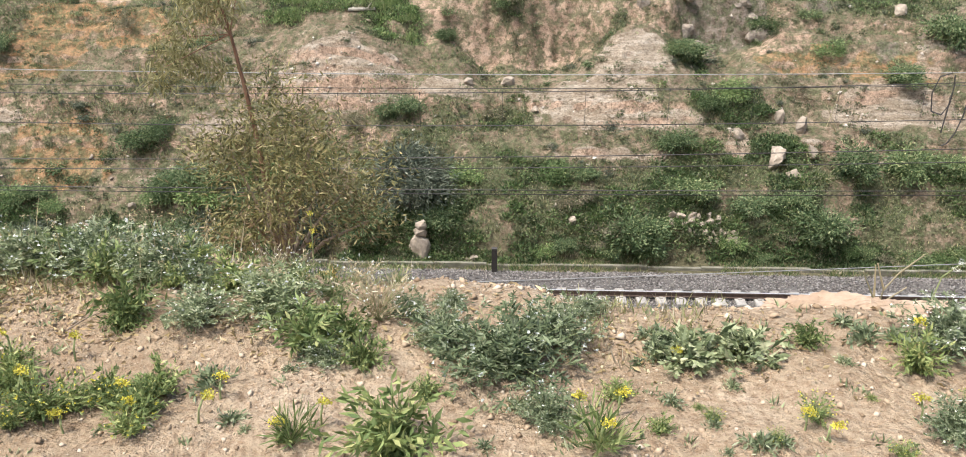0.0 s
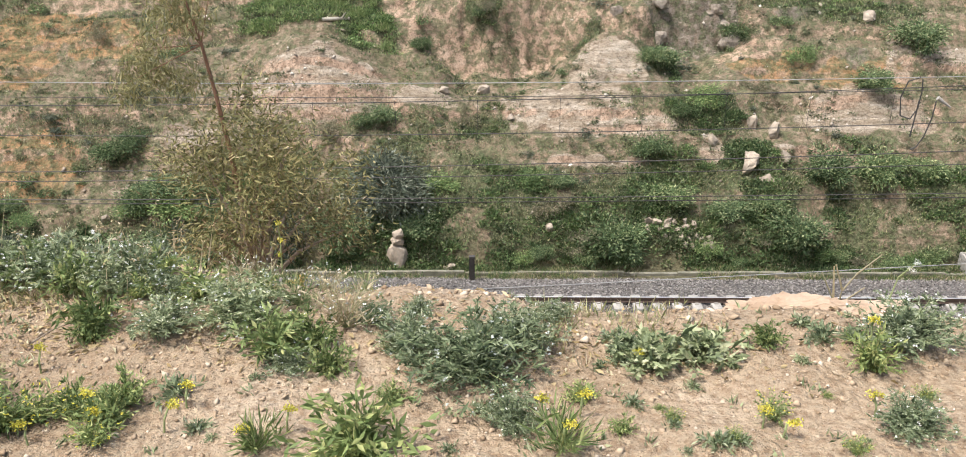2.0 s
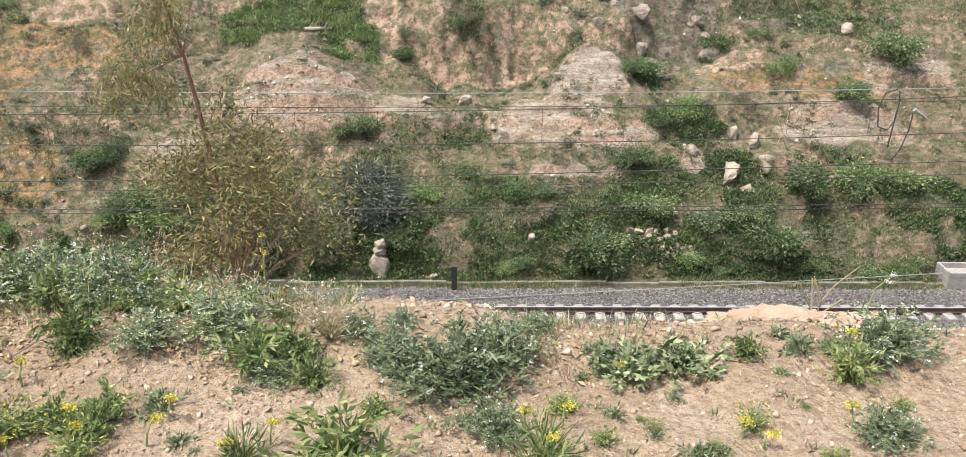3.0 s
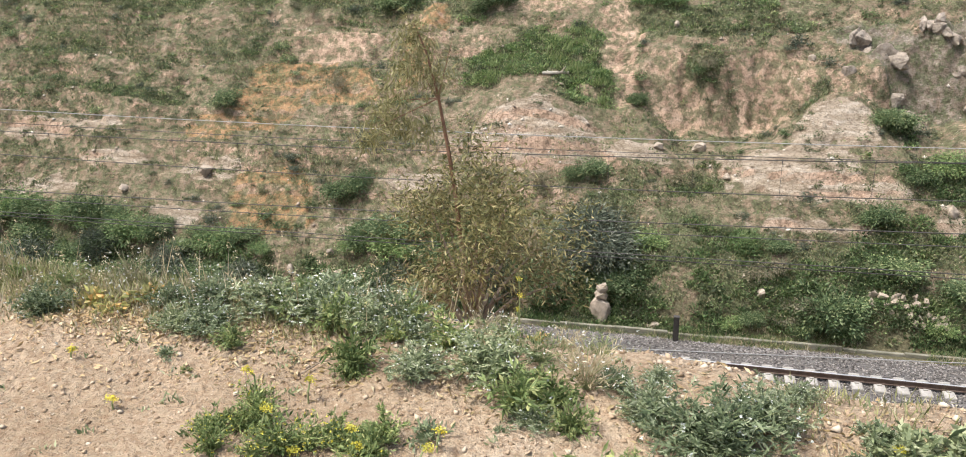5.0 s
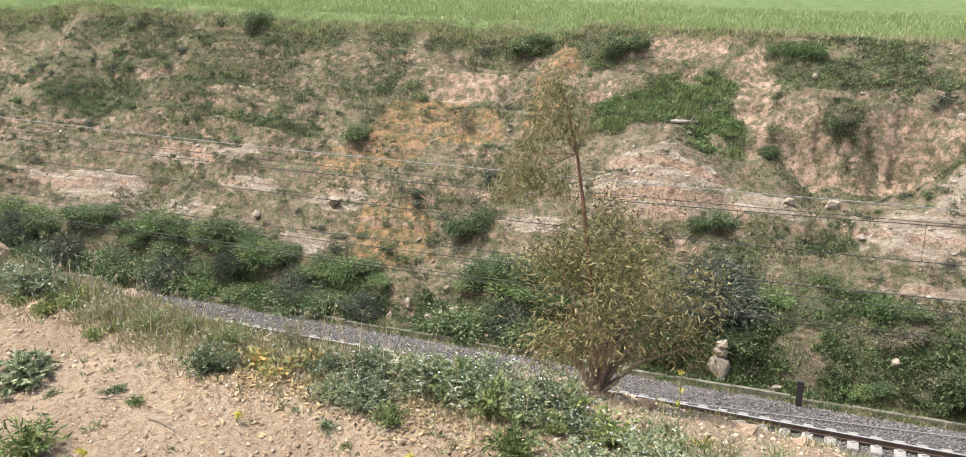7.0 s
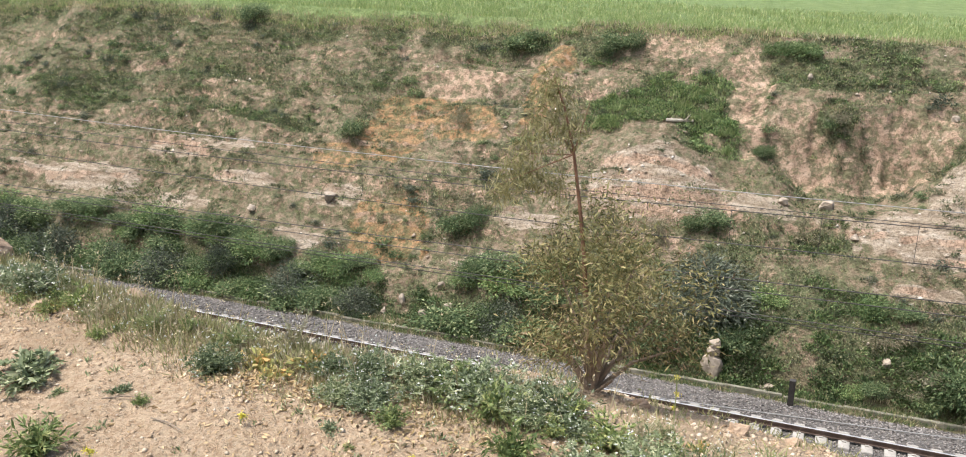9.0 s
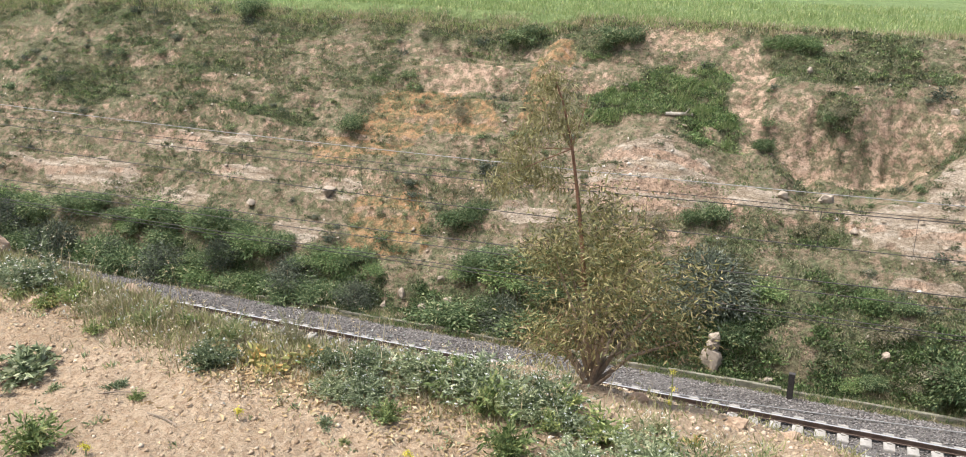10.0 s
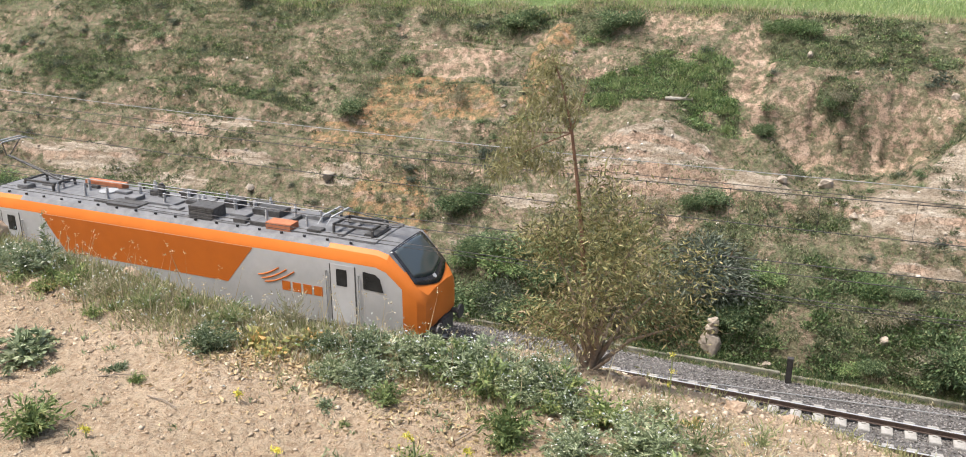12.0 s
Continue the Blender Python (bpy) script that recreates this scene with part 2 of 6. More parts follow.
def soil_material():
    m, nt, b = material("soil", 0.95, spec=0.12)
    geo = nt.nodes.new("ShaderNodeNewGeometry")
    geo.name = "place"
    sep = nt.nodes.new("ShaderNodeSeparateXYZ")
    nt.links.new(geo.outputs["Position"], sep.inputs[0])
    y = sep.outputs[1]
    slope = nt.nodes.new("ShaderNodeSeparateXYZ")
    nt.links.new(geo.outputs["True Normal"], slope.inputs[0])
    steep = band(nt, slope.outputs[2], 0.56, 0.38)
    big, mid, small = noise_of(nt, 0.35, 4), noise_of(nt, 1.6, 8, 0.7), noise_of(nt, 14.0, 8, 0.7)
    # bare tan soil on the mound
    tan = ramp(nt, noise_of(nt, 2.2, 8, 0.65), (0.3, (0.32, 0.240, 0.156)), (0.55, (0.44, 0.340, 0.232)), (0.75, (0.53, 0.43, 0.315)))
    tan = mix(nt, ramp(nt, noise_of(nt, 46, 6, 0.7), (0.38, 0.75), (0.56, 0.0)), tan, (0.25, 0.165, 0.10))
    tan = mix(nt, ramp(nt, noise_of(nt, 150, 3, 0.6), (0.60, 0.0), (0.72, 0.5)), tan, (0.58, 0.49, 0.38))
    # hillside: brown earth, orange clay, pale marl, bare faces, grey rock, thin grass
    def zone(name):
        a = nt.nodes.new("ShaderNodeAttribute")
        a.attribute_name = name
        return a.outputs["Fac"]

    fleck = noise_of(nt, 7.0, 8, 0.75)
    stretch = nt.nodes.new("ShaderNodeMapping")
    stretch.inputs["Scale"].default_value = (0.45, 1.5, 3.0)
    nt.links.new(geo.outputs["Position"], stretch.inputs["Vector"])
    strata = noise_of(nt, 1.6, 9, 0.75, stretch.outputs[0], 0.3)

    def torn(v, lo=0.34, hi=0.62):
        """A zone with a ragged edge and holes."""
        return band(nt, calc(nt, "ADD", v, calc(nt, "MULTIPLY", calc(nt, "SUBTRACT", mid, 0.5), 1.1)), lo, hi)

    hill = ramp(nt, mid, (0.28, (0.125, 0.092, 0.061)), (0.45, (0.230, 0.175, 0.119)), (0.60, (0.340, 0.262, 0.185)), (0.75, (0.46, 0.37, 0.28)))
    hill = mix(nt, ramp(nt, strata, (0.56, 0.0), (0.66, 0.6)), hill, (0.45, 0.365, 0.275))
    hill = mix(nt, ramp(nt, strata, (0.36, 0.6), (0.46, 0.0)), hill, (0.16, 0.115, 0.075))
    clay = ramp(nt, noise_of(nt, 2.4, 6), (0.35, (0.36, 0.190, 0.085)), (0.65, (0.47, 0.295, 0.155)))
    hill = mix(nt, calc(nt, "MULTIPLY", torn(zone("clay")), 0.85), hill, clay)
    marl = ramp(nt, strata, (0.36, (0.20, 0.155, 0.108)), (0.5, (0.375, 0.31, 0.232)), (0.62, (0.55, 0.48, 0.39)))
    hill = mix(nt, calc(nt, "MULTIPLY", torn(zone("pale")), 0.8), hill, marl)
    streak = nt.nodes.new("ShaderNodeMapping")
    streak.inputs["Scale"].default_value = (1.0, 0.8, 0.75)
    nt.links.new(geo.outputs["Position"], streak.inputs["Vector"])
    rock = ramp(nt, noise_of(nt, 1.8, 9, 0.72, streak.outputs[0], 0.5), (0.34, (0.15, 0.105, 0.075)), (0.44, (0.37, 0.255, 0.180)), (0.56, (0.53, 0.375, 0.270)), (0.70, (0.62, 0.47, 0.36)))
    hill = mix(nt, calc(nt, "MAXIMUM", steep, torn(zone("bare"))), hill, rock)
    stone = ramp(nt, noise_of(nt, 2.6, 9, 0.72), (0.34, (0.065, 0.056, 0.046)), (0.5, (0.19, 0.165, 0.135)), (0.66, (0.40, 0.35, 0.295)))
    hill = mix(nt, calc(nt, "MULTIPLY", torn(zone("grey"), 0.45, 0.75), 0.8), hill, stone)
    hill = mix(nt, calc(nt, "MULTIPLY", ramp(nt, fleck, (0.36, 0.75), (0.50, 0.0)), calc(nt, "SUBTRACT", 1.0, calc(nt, "MULTIPLY", zone("bare"), 0.7))), hill, (0.11, 0.082, 0.052))
    hill = mix(nt, ramp(nt, noise_of(nt, 22, 6, 0.7), (0.36, 0.7), (0.48, 0.0)), hill, (0.085, 0.07, 0.045))
    hill = mix(nt, ramp(nt, noise_of(nt, 30, 5, 0.7), (0.58, 0.0), (0.68, 0.5)), hill, (0.50, 0.43, 0.34))
    grass = ramp(nt, noise_of(nt, 9, 8, 0.75), (0.36, (0.030, 0.034, 0.018)), (0.5, (0.086, 0.106, 0.050)), (0.66, (0.195, 0.215, 0.112)))
    hill = mix(nt, calc(nt, "MULTIPLY", torn(zone("green")), ramp(nt, fleck, (0.35, 0.95), (0.62, 0.55))), hill, grass)
    thin = calc(nt, "MULTIPLY", ramp(nt, noise_of(nt, 3.1, 8, 0.72), (0.44, 0.0), (0.55, 0.75)), calc(nt, "SUBTRACT", 1.0, torn(zone("pale"))))
    hill = mix(nt, thin, hill, grass)
    crop = ramp(nt, noise_of(nt, 1.3, 7, 0.7), (0.35, (0.125, 0.175, 0.065)), (0.65, (0.21, 0.265, 0.11)))
    edge = calc(nt, "ADD", y, calc(nt, "MULTIPLY", calc(nt, "SUBTRACT", big, 0.5), 2.5))
    hill = mix(nt, band(nt, edge, 15.2, 16.2), hill, crop)
    # olive-brown verge soil, with shade of kerb and overhanging shrubs painted into its colour
    verge_shade = calc(nt, "MULTIPLY", band(nt, y, 0.5, 1.5), band(nt, y, 4.6, 3.9))
    hill = mix(nt, calc(nt, "MULTIPLY", verge_shade, 0.8), hill, ramp(nt, noise_of(nt, 6, 7, 0.7), (0.35, (0.075, 0.068, 0.04)), (0.65, (0.19, 0.165, 0.10))))
    col = mix(nt, band(nt, y, -10, -5), tan, hill)
    nt.links.new(col, b.inputs["Base Color"])
    rough = calc(nt, "ADD", small, calc(nt, "MULTIPLY", noise_of(nt, 60, 4), 0.6))
    coarse = calc(nt, "MULTIPLY", calc(nt, "MULTIPLY", noise_of(nt, 3.2, 8, 0.7), 7.0), band(nt, y, -10, -5))
    bump(nt, b, calc(nt, "ADD", rough, coarse), 1.0, 0.035)
    return m


SOIL = soil_material()


def plain(name, c0, c1, scale=8.0, rough=0.8, metal=0.0, spec=0.3, bumps=0.0, fine=0.01):
    m, nt, b = material(name, rough, metal, spec)
    tc = nt.nodes.new("ShaderNodeTexCoord")
    f = noise_of(nt, scale, 7, 0.65, tc.outputs["Object"])
    nt.links.new(ramp(nt, f, (0.3, c0), (0.7, c1)), b.inputs["Base Color"])
    if bumps:
        bump(nt, b, noise_of(nt, scale * 3, 6, 0.7, tc.outputs["Object"]), bumps, fine)
    return m


def leaf_material(name, c0, c1, c2=None, rough=0.6, through_light=0.3):
    """Leaves: a colour for each leaf, some light through them."""
    m, nt, b = material(name, rough, spec=0.25)
    geo = nt.nodes.new("ShaderNodeNewGeometry")
    stops = [(0.0, c0), (0.75, c1)] + ([(0.97, c2)] if c2 else [])
    col = ramp(nt, geo.outputs["Random Per Island"], *stops)
    own = nt.nodes.new("ShaderNodeObjectInfo")
    col = mix(nt, 1.0, col, ramp(nt, own.outputs["Random"], (0.0, (0.62, 0.66, 0.60)), (0.5, (1.0, 1.0, 1.0)), (1.0, (1.18, 1.14, 1.06))), "MULTIPLY")
    nt.links.new(col, b.inputs["Base Color"])
    tr = nt.nodes.new("ShaderNodeBsdfTranslucent")
    nt.links.new(col, tr.inputs["Color"])
    mx = nt.nodes.new("ShaderNodeMixShader")
    mx.inputs[0].default_value = through_light
    nt.links.new(b.outputs[0], mx.inputs[1])
    nt.links.new(tr.outputs[0], mx.inputs[2])
    nt.links.new(mx.outputs[0], nt.nodes["Material Output"].inputs["Surface"])
    return m


RAIL = plain("rail_steel", (0.10, 0.07, 0.055), (0.17, 0.13, 0.11), 9, 0.6, 0.6)
RAIL_TOP = plain("rail_running_face", (0.62, 0.61, 0.60), (0.75, 0.75, 0.74), 20, 0.38, 0.7)
CONCRETE = plain("concrete", (0.23, 0.215, 0.19), (0.38, 0.36, 0.325), 6, 0.9, bumps=0.3)
MOSSY = plain("mossy_concrete", (0.085, 0.085, 0.055), (0.25, 0.235, 0.185), 2.5, 0.95, bumps=0.4)
WIRE = plain("wire", (0.045, 0.042, 0.04), (0.09, 0.085, 0.08), 5, 0.7, 0.2)
WIRE_LIGHT = plain("wire_galvanised", (0.24, 0.24, 0.23), (0.34, 0.34, 0.33), 5, 0.7, 0.1)
ORANGE = plain("orange_paint", (0.56, 0.150, 0.018), (0.64, 0.175, 0.024), 1.2, 0.55, spec=0.35)

# ---- ground, one sheet to the horizon ----
gx = lines([(-900, -300, 60), (-300, -80, 10), (-80, -45, 1.0), (-45, -20, 0.16), (-20, -3.6, 0.1), (-3.6, 3.4, 0.035), (3.4, 13, 0.1), (13, 26, 0.2), (26, 60, 1.0), (60, 300, 20), (300, 900, 60)])
gy = lines([(-900, -100, 80), (-100, -30, 5), (-30, -23, 0.3), (-23, -19.6, 0.035), (-19.6, -13.5, 0.11), (-13.5, 2.4, 0.6), (2.4, 16.6, 0.10), (16.6, 30, 0.7), (30, 100, 5), (100, 900, 50)])
GX, GY = np.meshgrid(gx, gy)
GZ = land(GX, GY)
nx, ny = len(gx), len(gy)
idx = np.arange(nx * ny).reshape(ny, nx)
a, b2, c, d2 = idx[:-1, :-1].ravel(), idx[:-1, 1:].ravel(), idx[1:, 1:].ravel(), idx[1:, :-1].ravel()
gm = quick_mesh("ground", np.stack([GX.ravel(), GY.ravel(), GZ.ravel()], 1), np.concatenate([np.stack([a, b2, c], 1), np.stack([a, c, d2], 1)]))
gm.shade_smooth()
for zone_name, zone_of in zip(("clay", "pale", "bare", "grey", "green"), zones(GX.ravel(), GY.ravel())):
    gm.attributes.new(zone_name, "FLOAT", "POINT").data.foreach_set("value", np.asarray(zone_of, np.float32))
tagged(link("ground", gm, SOIL), "bare tan soil mound, railway cutting and eroded ochre hillside", "ground", kind="structure")
# ---- foliage helpers ----
def unit(v):
    return v / np.maximum(np.linalg.norm(v, axis=1, keepdims=True), 1e-9)


def leaf_arrays(p, d, length, width, fold=0.25):
    """Folded pointed leaves: bases p, directions d, lengths and widths."""
    n = len(p)
    d = unit(d)
    s = unit(np.cross(d, rng.normal(size=(n, 3))))
    up = np.cross(s, d)
    length, width = np.broadcast_to(length, n)[:, None], np.broadcast_to(width, n)[:, None]
    mid = p + 0.45 * length * d
    v = np.stack([p, mid + width / 2 * s + fold * width * up, p + length * d, mid - width / 2 * s + fold * width * up], 1).reshape(-1, 3)
    i = 4 * np.arange(n)[:, None]
    return v, np.concatenate([i + [0, 1, 2], i + [0, 2, 3]])


def leaf_mesh(name, *args, **kw):
    return quick_mesh(name, *leaf_arrays(*args, **kw))


def crown(n, radii, leaf, width, clusters=40, spread=0.16, droop=0.0, hollow=0.5, flat=-0.9):
    """Leaves in clusters within an uneven ellipsoid round the origin."""
    c = unit(rng.normal(size=(clusters, 3)))
    c[:, 2] = np.maximum(c[:, 2], flat)
    c = c * (hollow + (1 - hollow) * rng.random((clusters, 1)) ** 0.7) * rng.uniform(0.50, 1.25, (clusters, 1)) * np.array(radii)
    k = rng.integers(0, clusters, n)
    p = c[k] + rng.normal(size=(n, 3)) * spread * np.mean(radii)
    d = unit(p - c[k]) * 0.8 + unit(p) * 0.5 + rng.normal(size=(n, 3)) * 0.5
    d[:, 2] -= droop
    return p, d, leaf * rng.uniform(0.6, 1.3, n), width * rng.uniform(0.7, 1.3, n), c


def tufts(points, blades, height, width, lean=0.55, spread=0.05):
    """Blades that rise from each point."""
    n = len(points) * blades
    p = np.repeat(points, blades, 0) + rng.normal(size=(n, 3)) * [spread, spread, 0]
    d = rng.normal(size=(n, 3)) * lean
    d[:, 2] = np.abs(d[:, 2]) + 0.8
    size = np.repeat(rng.uniform(0.5, 1.4, len(points)), blades)
    return p, d, height * size * rng.uniform(0.6, 1.2, n), width * rng.uniform(0.7, 1.3, n)


LEAF_DARK = leaf_material("leaves_dark_green", (0.040, 0.070, 0.030), (0.178, 0.250, 0.115), (0.38, 0.41, 0.22))
LEAF_BLUE = leaf_material("leaves_blue_green", (0.040, 0.052, 0.036), (0.115, 0.140, 0.098), (0.26, 0.28, 0.22))
LEAF_MID = leaf_material("leaves_fresh_green", (0.060, 0.108, 0.038), (0.215, 0.310, 0.125), (0.38, 0.43, 0.20))
LEAF_OLIVE = leaf_material("leaves_olive", (0.070, 0.076, 0.028), (0.235, 0.225, 0.098), (0.40, 0.35, 0.18))
LEAF_PALE = leaf_material("leaves_pale_olive", (0.20, 0.185, 0.080), (0.42, 0.375, 0.185), (0.58, 0.50, 0.29), 0.6, 0.45)
LEAF_BROWN = leaf_material("leaves_withered", (0.09, 0.065, 0.035), (0.24, 0.175, 0.10), (0.40, 0.31, 0.20))
LEAF_RIM = leaf_material("leaves_yellow_green", (0.17, 0.18, 0.07), (0.42, 0.41, 0.19), (0.60, 0.56, 0.32))
LEAF_SILVER = leaf_material("leaves_silver_green", (0.085, 0.115, 0.055), (0.270, 0.315, 0.180), (0.46, 0.48, 0.33))
LEAF_WEED = leaf_material("leaves_weed_green", (0.085, 0.130, 0.042), (0.265, 0.325, 0.125), (0.46, 0.46, 0.20))
DRY = leaf_material("dry_stalks", (0.27, 0.22, 0.13), (0.48, 0.41, 0.27), (0.58, 0.53, 0.40))
DEAD = leaf_material("dead_leaves", (0.38, 0.26, 0.13), (0.62, 0.47, 0.28), (0.70, 0.60, 0.43), 0.8, 0.2)
DYING = leaf_material("yellowing_leaves", (0.17, 0.22, 0.06), (0.48, 0.40, 0.18), (0.62, 0.36, 0.13))
SCRUB = leaf_material("grey_scrub", (0.10, 0.095, 0.062), (0.23, 0.21, 0.135), (0.34, 0.31, 0.22))
HILL_SCRUB = leaf_material("hill_scrub_leaves", (0.058, 0.075, 0.043), (0.165, 0.19, 0.108), (0.30, 0.29, 0.18))
GRASS = leaf_material("hill_grass", (0.090, 0.125, 0.050), (0.240, 0.285, 0.128), (0.44, 0.41, 0.23))
FIELD = leaf_material("field_grass", (0.18, 0.25, 0.09), (0.30, 0.37, 0.16), (0.46, 0.46, 0.25))
WHITE_PETAL = leaf_material("white_petals", (0.66, 0.66, 0.62), (0.82, 0.82, 0.80))
YELLOW_PETAL = leaf_material("yellow_petals", (0.56, 0.48, 0.06), (0.74, 0.66, 0.12))
BARK = plain("bark", (0.16, 0.125, 0.09), (0.36, 0.29, 0.22), 14, 0.9, bumps=0.4)
BARK_RED = plain("young_bark", (0.13, 0.07, 0.04), (0.24, 0.14, 0.09), 14, 0.8, bumps=0.3)
STEM = plain("green_stem", (0.16, 0.20, 0.08), (0.28, 0.30, 0.14), 20, 0.7)
STONE = plain("pale_stone", (0.22, 0.18, 0.135), (0.46, 0.39, 0.31), 3.5, 0.9, bumps=0.6, fine=0.03)
OUTCROP = plain("outcrop_stone", (0.12, 0.098, 0.075), (0.43, 0.365, 0.295), 4.5, 0.95, bumps=0.9, fine=0.05)
EARTH_ROCK = plain("earthy_rock", (0.27, 0.185, 0.12), (0.47, 0.36, 0.26), 9, 0.95, bumps=0.7, fine=0.012)
GRAVEL = plain("ballast_stone", (0.05, 0.046, 0.042), (0.16, 0.148, 0.135), 14, 0.9, bumps=0.5, fine=0.02)


def gravel_pieces():
    m, nt, b = material("ballast_pieces", 0.9, spec=0.2)
    geo = nt.nodes.new("ShaderNodeNewGeometry")
    nt.links.new(ramp(nt, geo.outputs["Random Per Island"], (0.0, (0.06, 0.054, 0.05)), (0.6, (0.21, 0.19, 0.172)), (0.95, (0.30, 0.28, 0.26))), b.inputs["Base Color"])
    return m


def pebble_pieces():
    m, nt, b = material("pebble_pieces", 0.95, spec=0.15)
    geo = nt.nodes.new("ShaderNodeNewGeometry")
    nt.links.new(ramp(nt, geo.outputs["Random Per Island"], (0.0, (0.23, 0.160, 0.10)), (0.6, (0.41, 0.312, 0.213)), (0.95, (0.54, 0.45, 0.345))), b.inputs["Base Color"])
    return m


def marl_pieces():
    m, nt, b = material("marl_pieces", 0.95, spec=0.15)
    geo = nt.nodes.new("ShaderNodeNewGeometry")
    nt.links.new(ramp(nt, geo.outputs["Random Per Island"], (0.0, (0.24, 0.19, 0.14)), (0.6, (0.42, 0.36, 0.29)), (0.95, (0.60, 0.55, 0.48))), b.inputs["Base Color"])
    return m


GRAVEL_BITS, PEBBLE, MARL_BITS = gravel_pieces(), pebble_pieces(), marl_pieces()


def stones_mesh(name, centres, sizes, squash=0.65):
    """Small angular stones, eight faces each, joined."""
    n = len(centres)
    base = np.array([(1, 0, 0), (0, 1, 0), (-1, 0, 0), (0, -1, 0), (0, 0, squash), (0, 0, -squash)], float)
    v = base[None] * rng.uniform(0.6, 1.25, (n, 6, 1))
    a = rng.uniform(0, 6.28, n)
    ca, sa = np.cos(a)[:, None], np.sin(a)[:, None]
    v = np.stack([v[..., 0] * ca - v[..., 1] * sa, v[..., 0] * sa + v[..., 1] * ca, v[..., 2] + 0.35 * rng.normal(size=(n, 1)) * v[..., 0]], -1)
    v = v * np.asarray(sizes)[:, None, None] + np.asarray(centres)[:, None]
    t = np.array([(0, 1, 4), (1, 2, 4), (2, 3, 4), (3, 0, 4), (1, 0, 5), (2, 1, 5), (3, 2, 5), (0, 3, 5)])
    return quick_mesh(name, v.reshape(-1, 3), (6 * np.arange(n)[:, None, None] + t[None]).reshape(-1, 3))


def on_land(x, y, dz=0.0):
    return np.stack([x, y, land(x, y) + dz], 1)


def height(x, y):
    return float(land(np.array([x]), np.array([y]))[0])


def boulder(name, size, seed, mat, rough=0.26, cuts=2, points=15):
    """A weathered angular stone about the origin, its foot at z = 0."""
    r = random.Random(seed * 7.31)
    bm = bmesh.new()
    for _ in range(points):
        v = Vector((r.gauss(0, 1), r.gauss(0, 1), r.gauss(0, 1))).normalized() * r.uniform(0.82, 1.08)
        bm.verts.new((v.x, v.y, v.z))
    hull = bmesh.ops.convex_hull(bm, input=list(bm.verts))
    bmesh.ops.delete(bm, geom=[g for g in hull["geom_interior"] if isinstance(g, bmesh.types.BMVert)], context="VERTS")
    for k in range(cuts):
        bmesh.ops.subdivide_edges(bm, edges=list(bm.edges), cuts=1, use_grid_fill=True, smooth=0.05)
        bmesh.ops.triangulate(bm, faces=list(bm.faces))
    for v in bm.verts:
        p = v.co * 1.6 + Vector((seed * 3.1, seed, -seed))
        k = 1 + rough * 0.55 * noise.noise(p) + 0.35 * rough * noise.noise(p * 2.9) + 0.20 * rough * noise.noise(p * 7.0) + 0.12 * rough * noise.noise(p * 17.0)
        q = v.co * k
        v.co = Vector((q.x * size[0] / 2, q.y * size[1] / 2, (q.z + 0.55) * size[2] / 1.6))
    me = bpy.data.meshes.new(name)
    bm.to_mesh(me)
    bm.free()
    me.materials.append(mat)
    return me


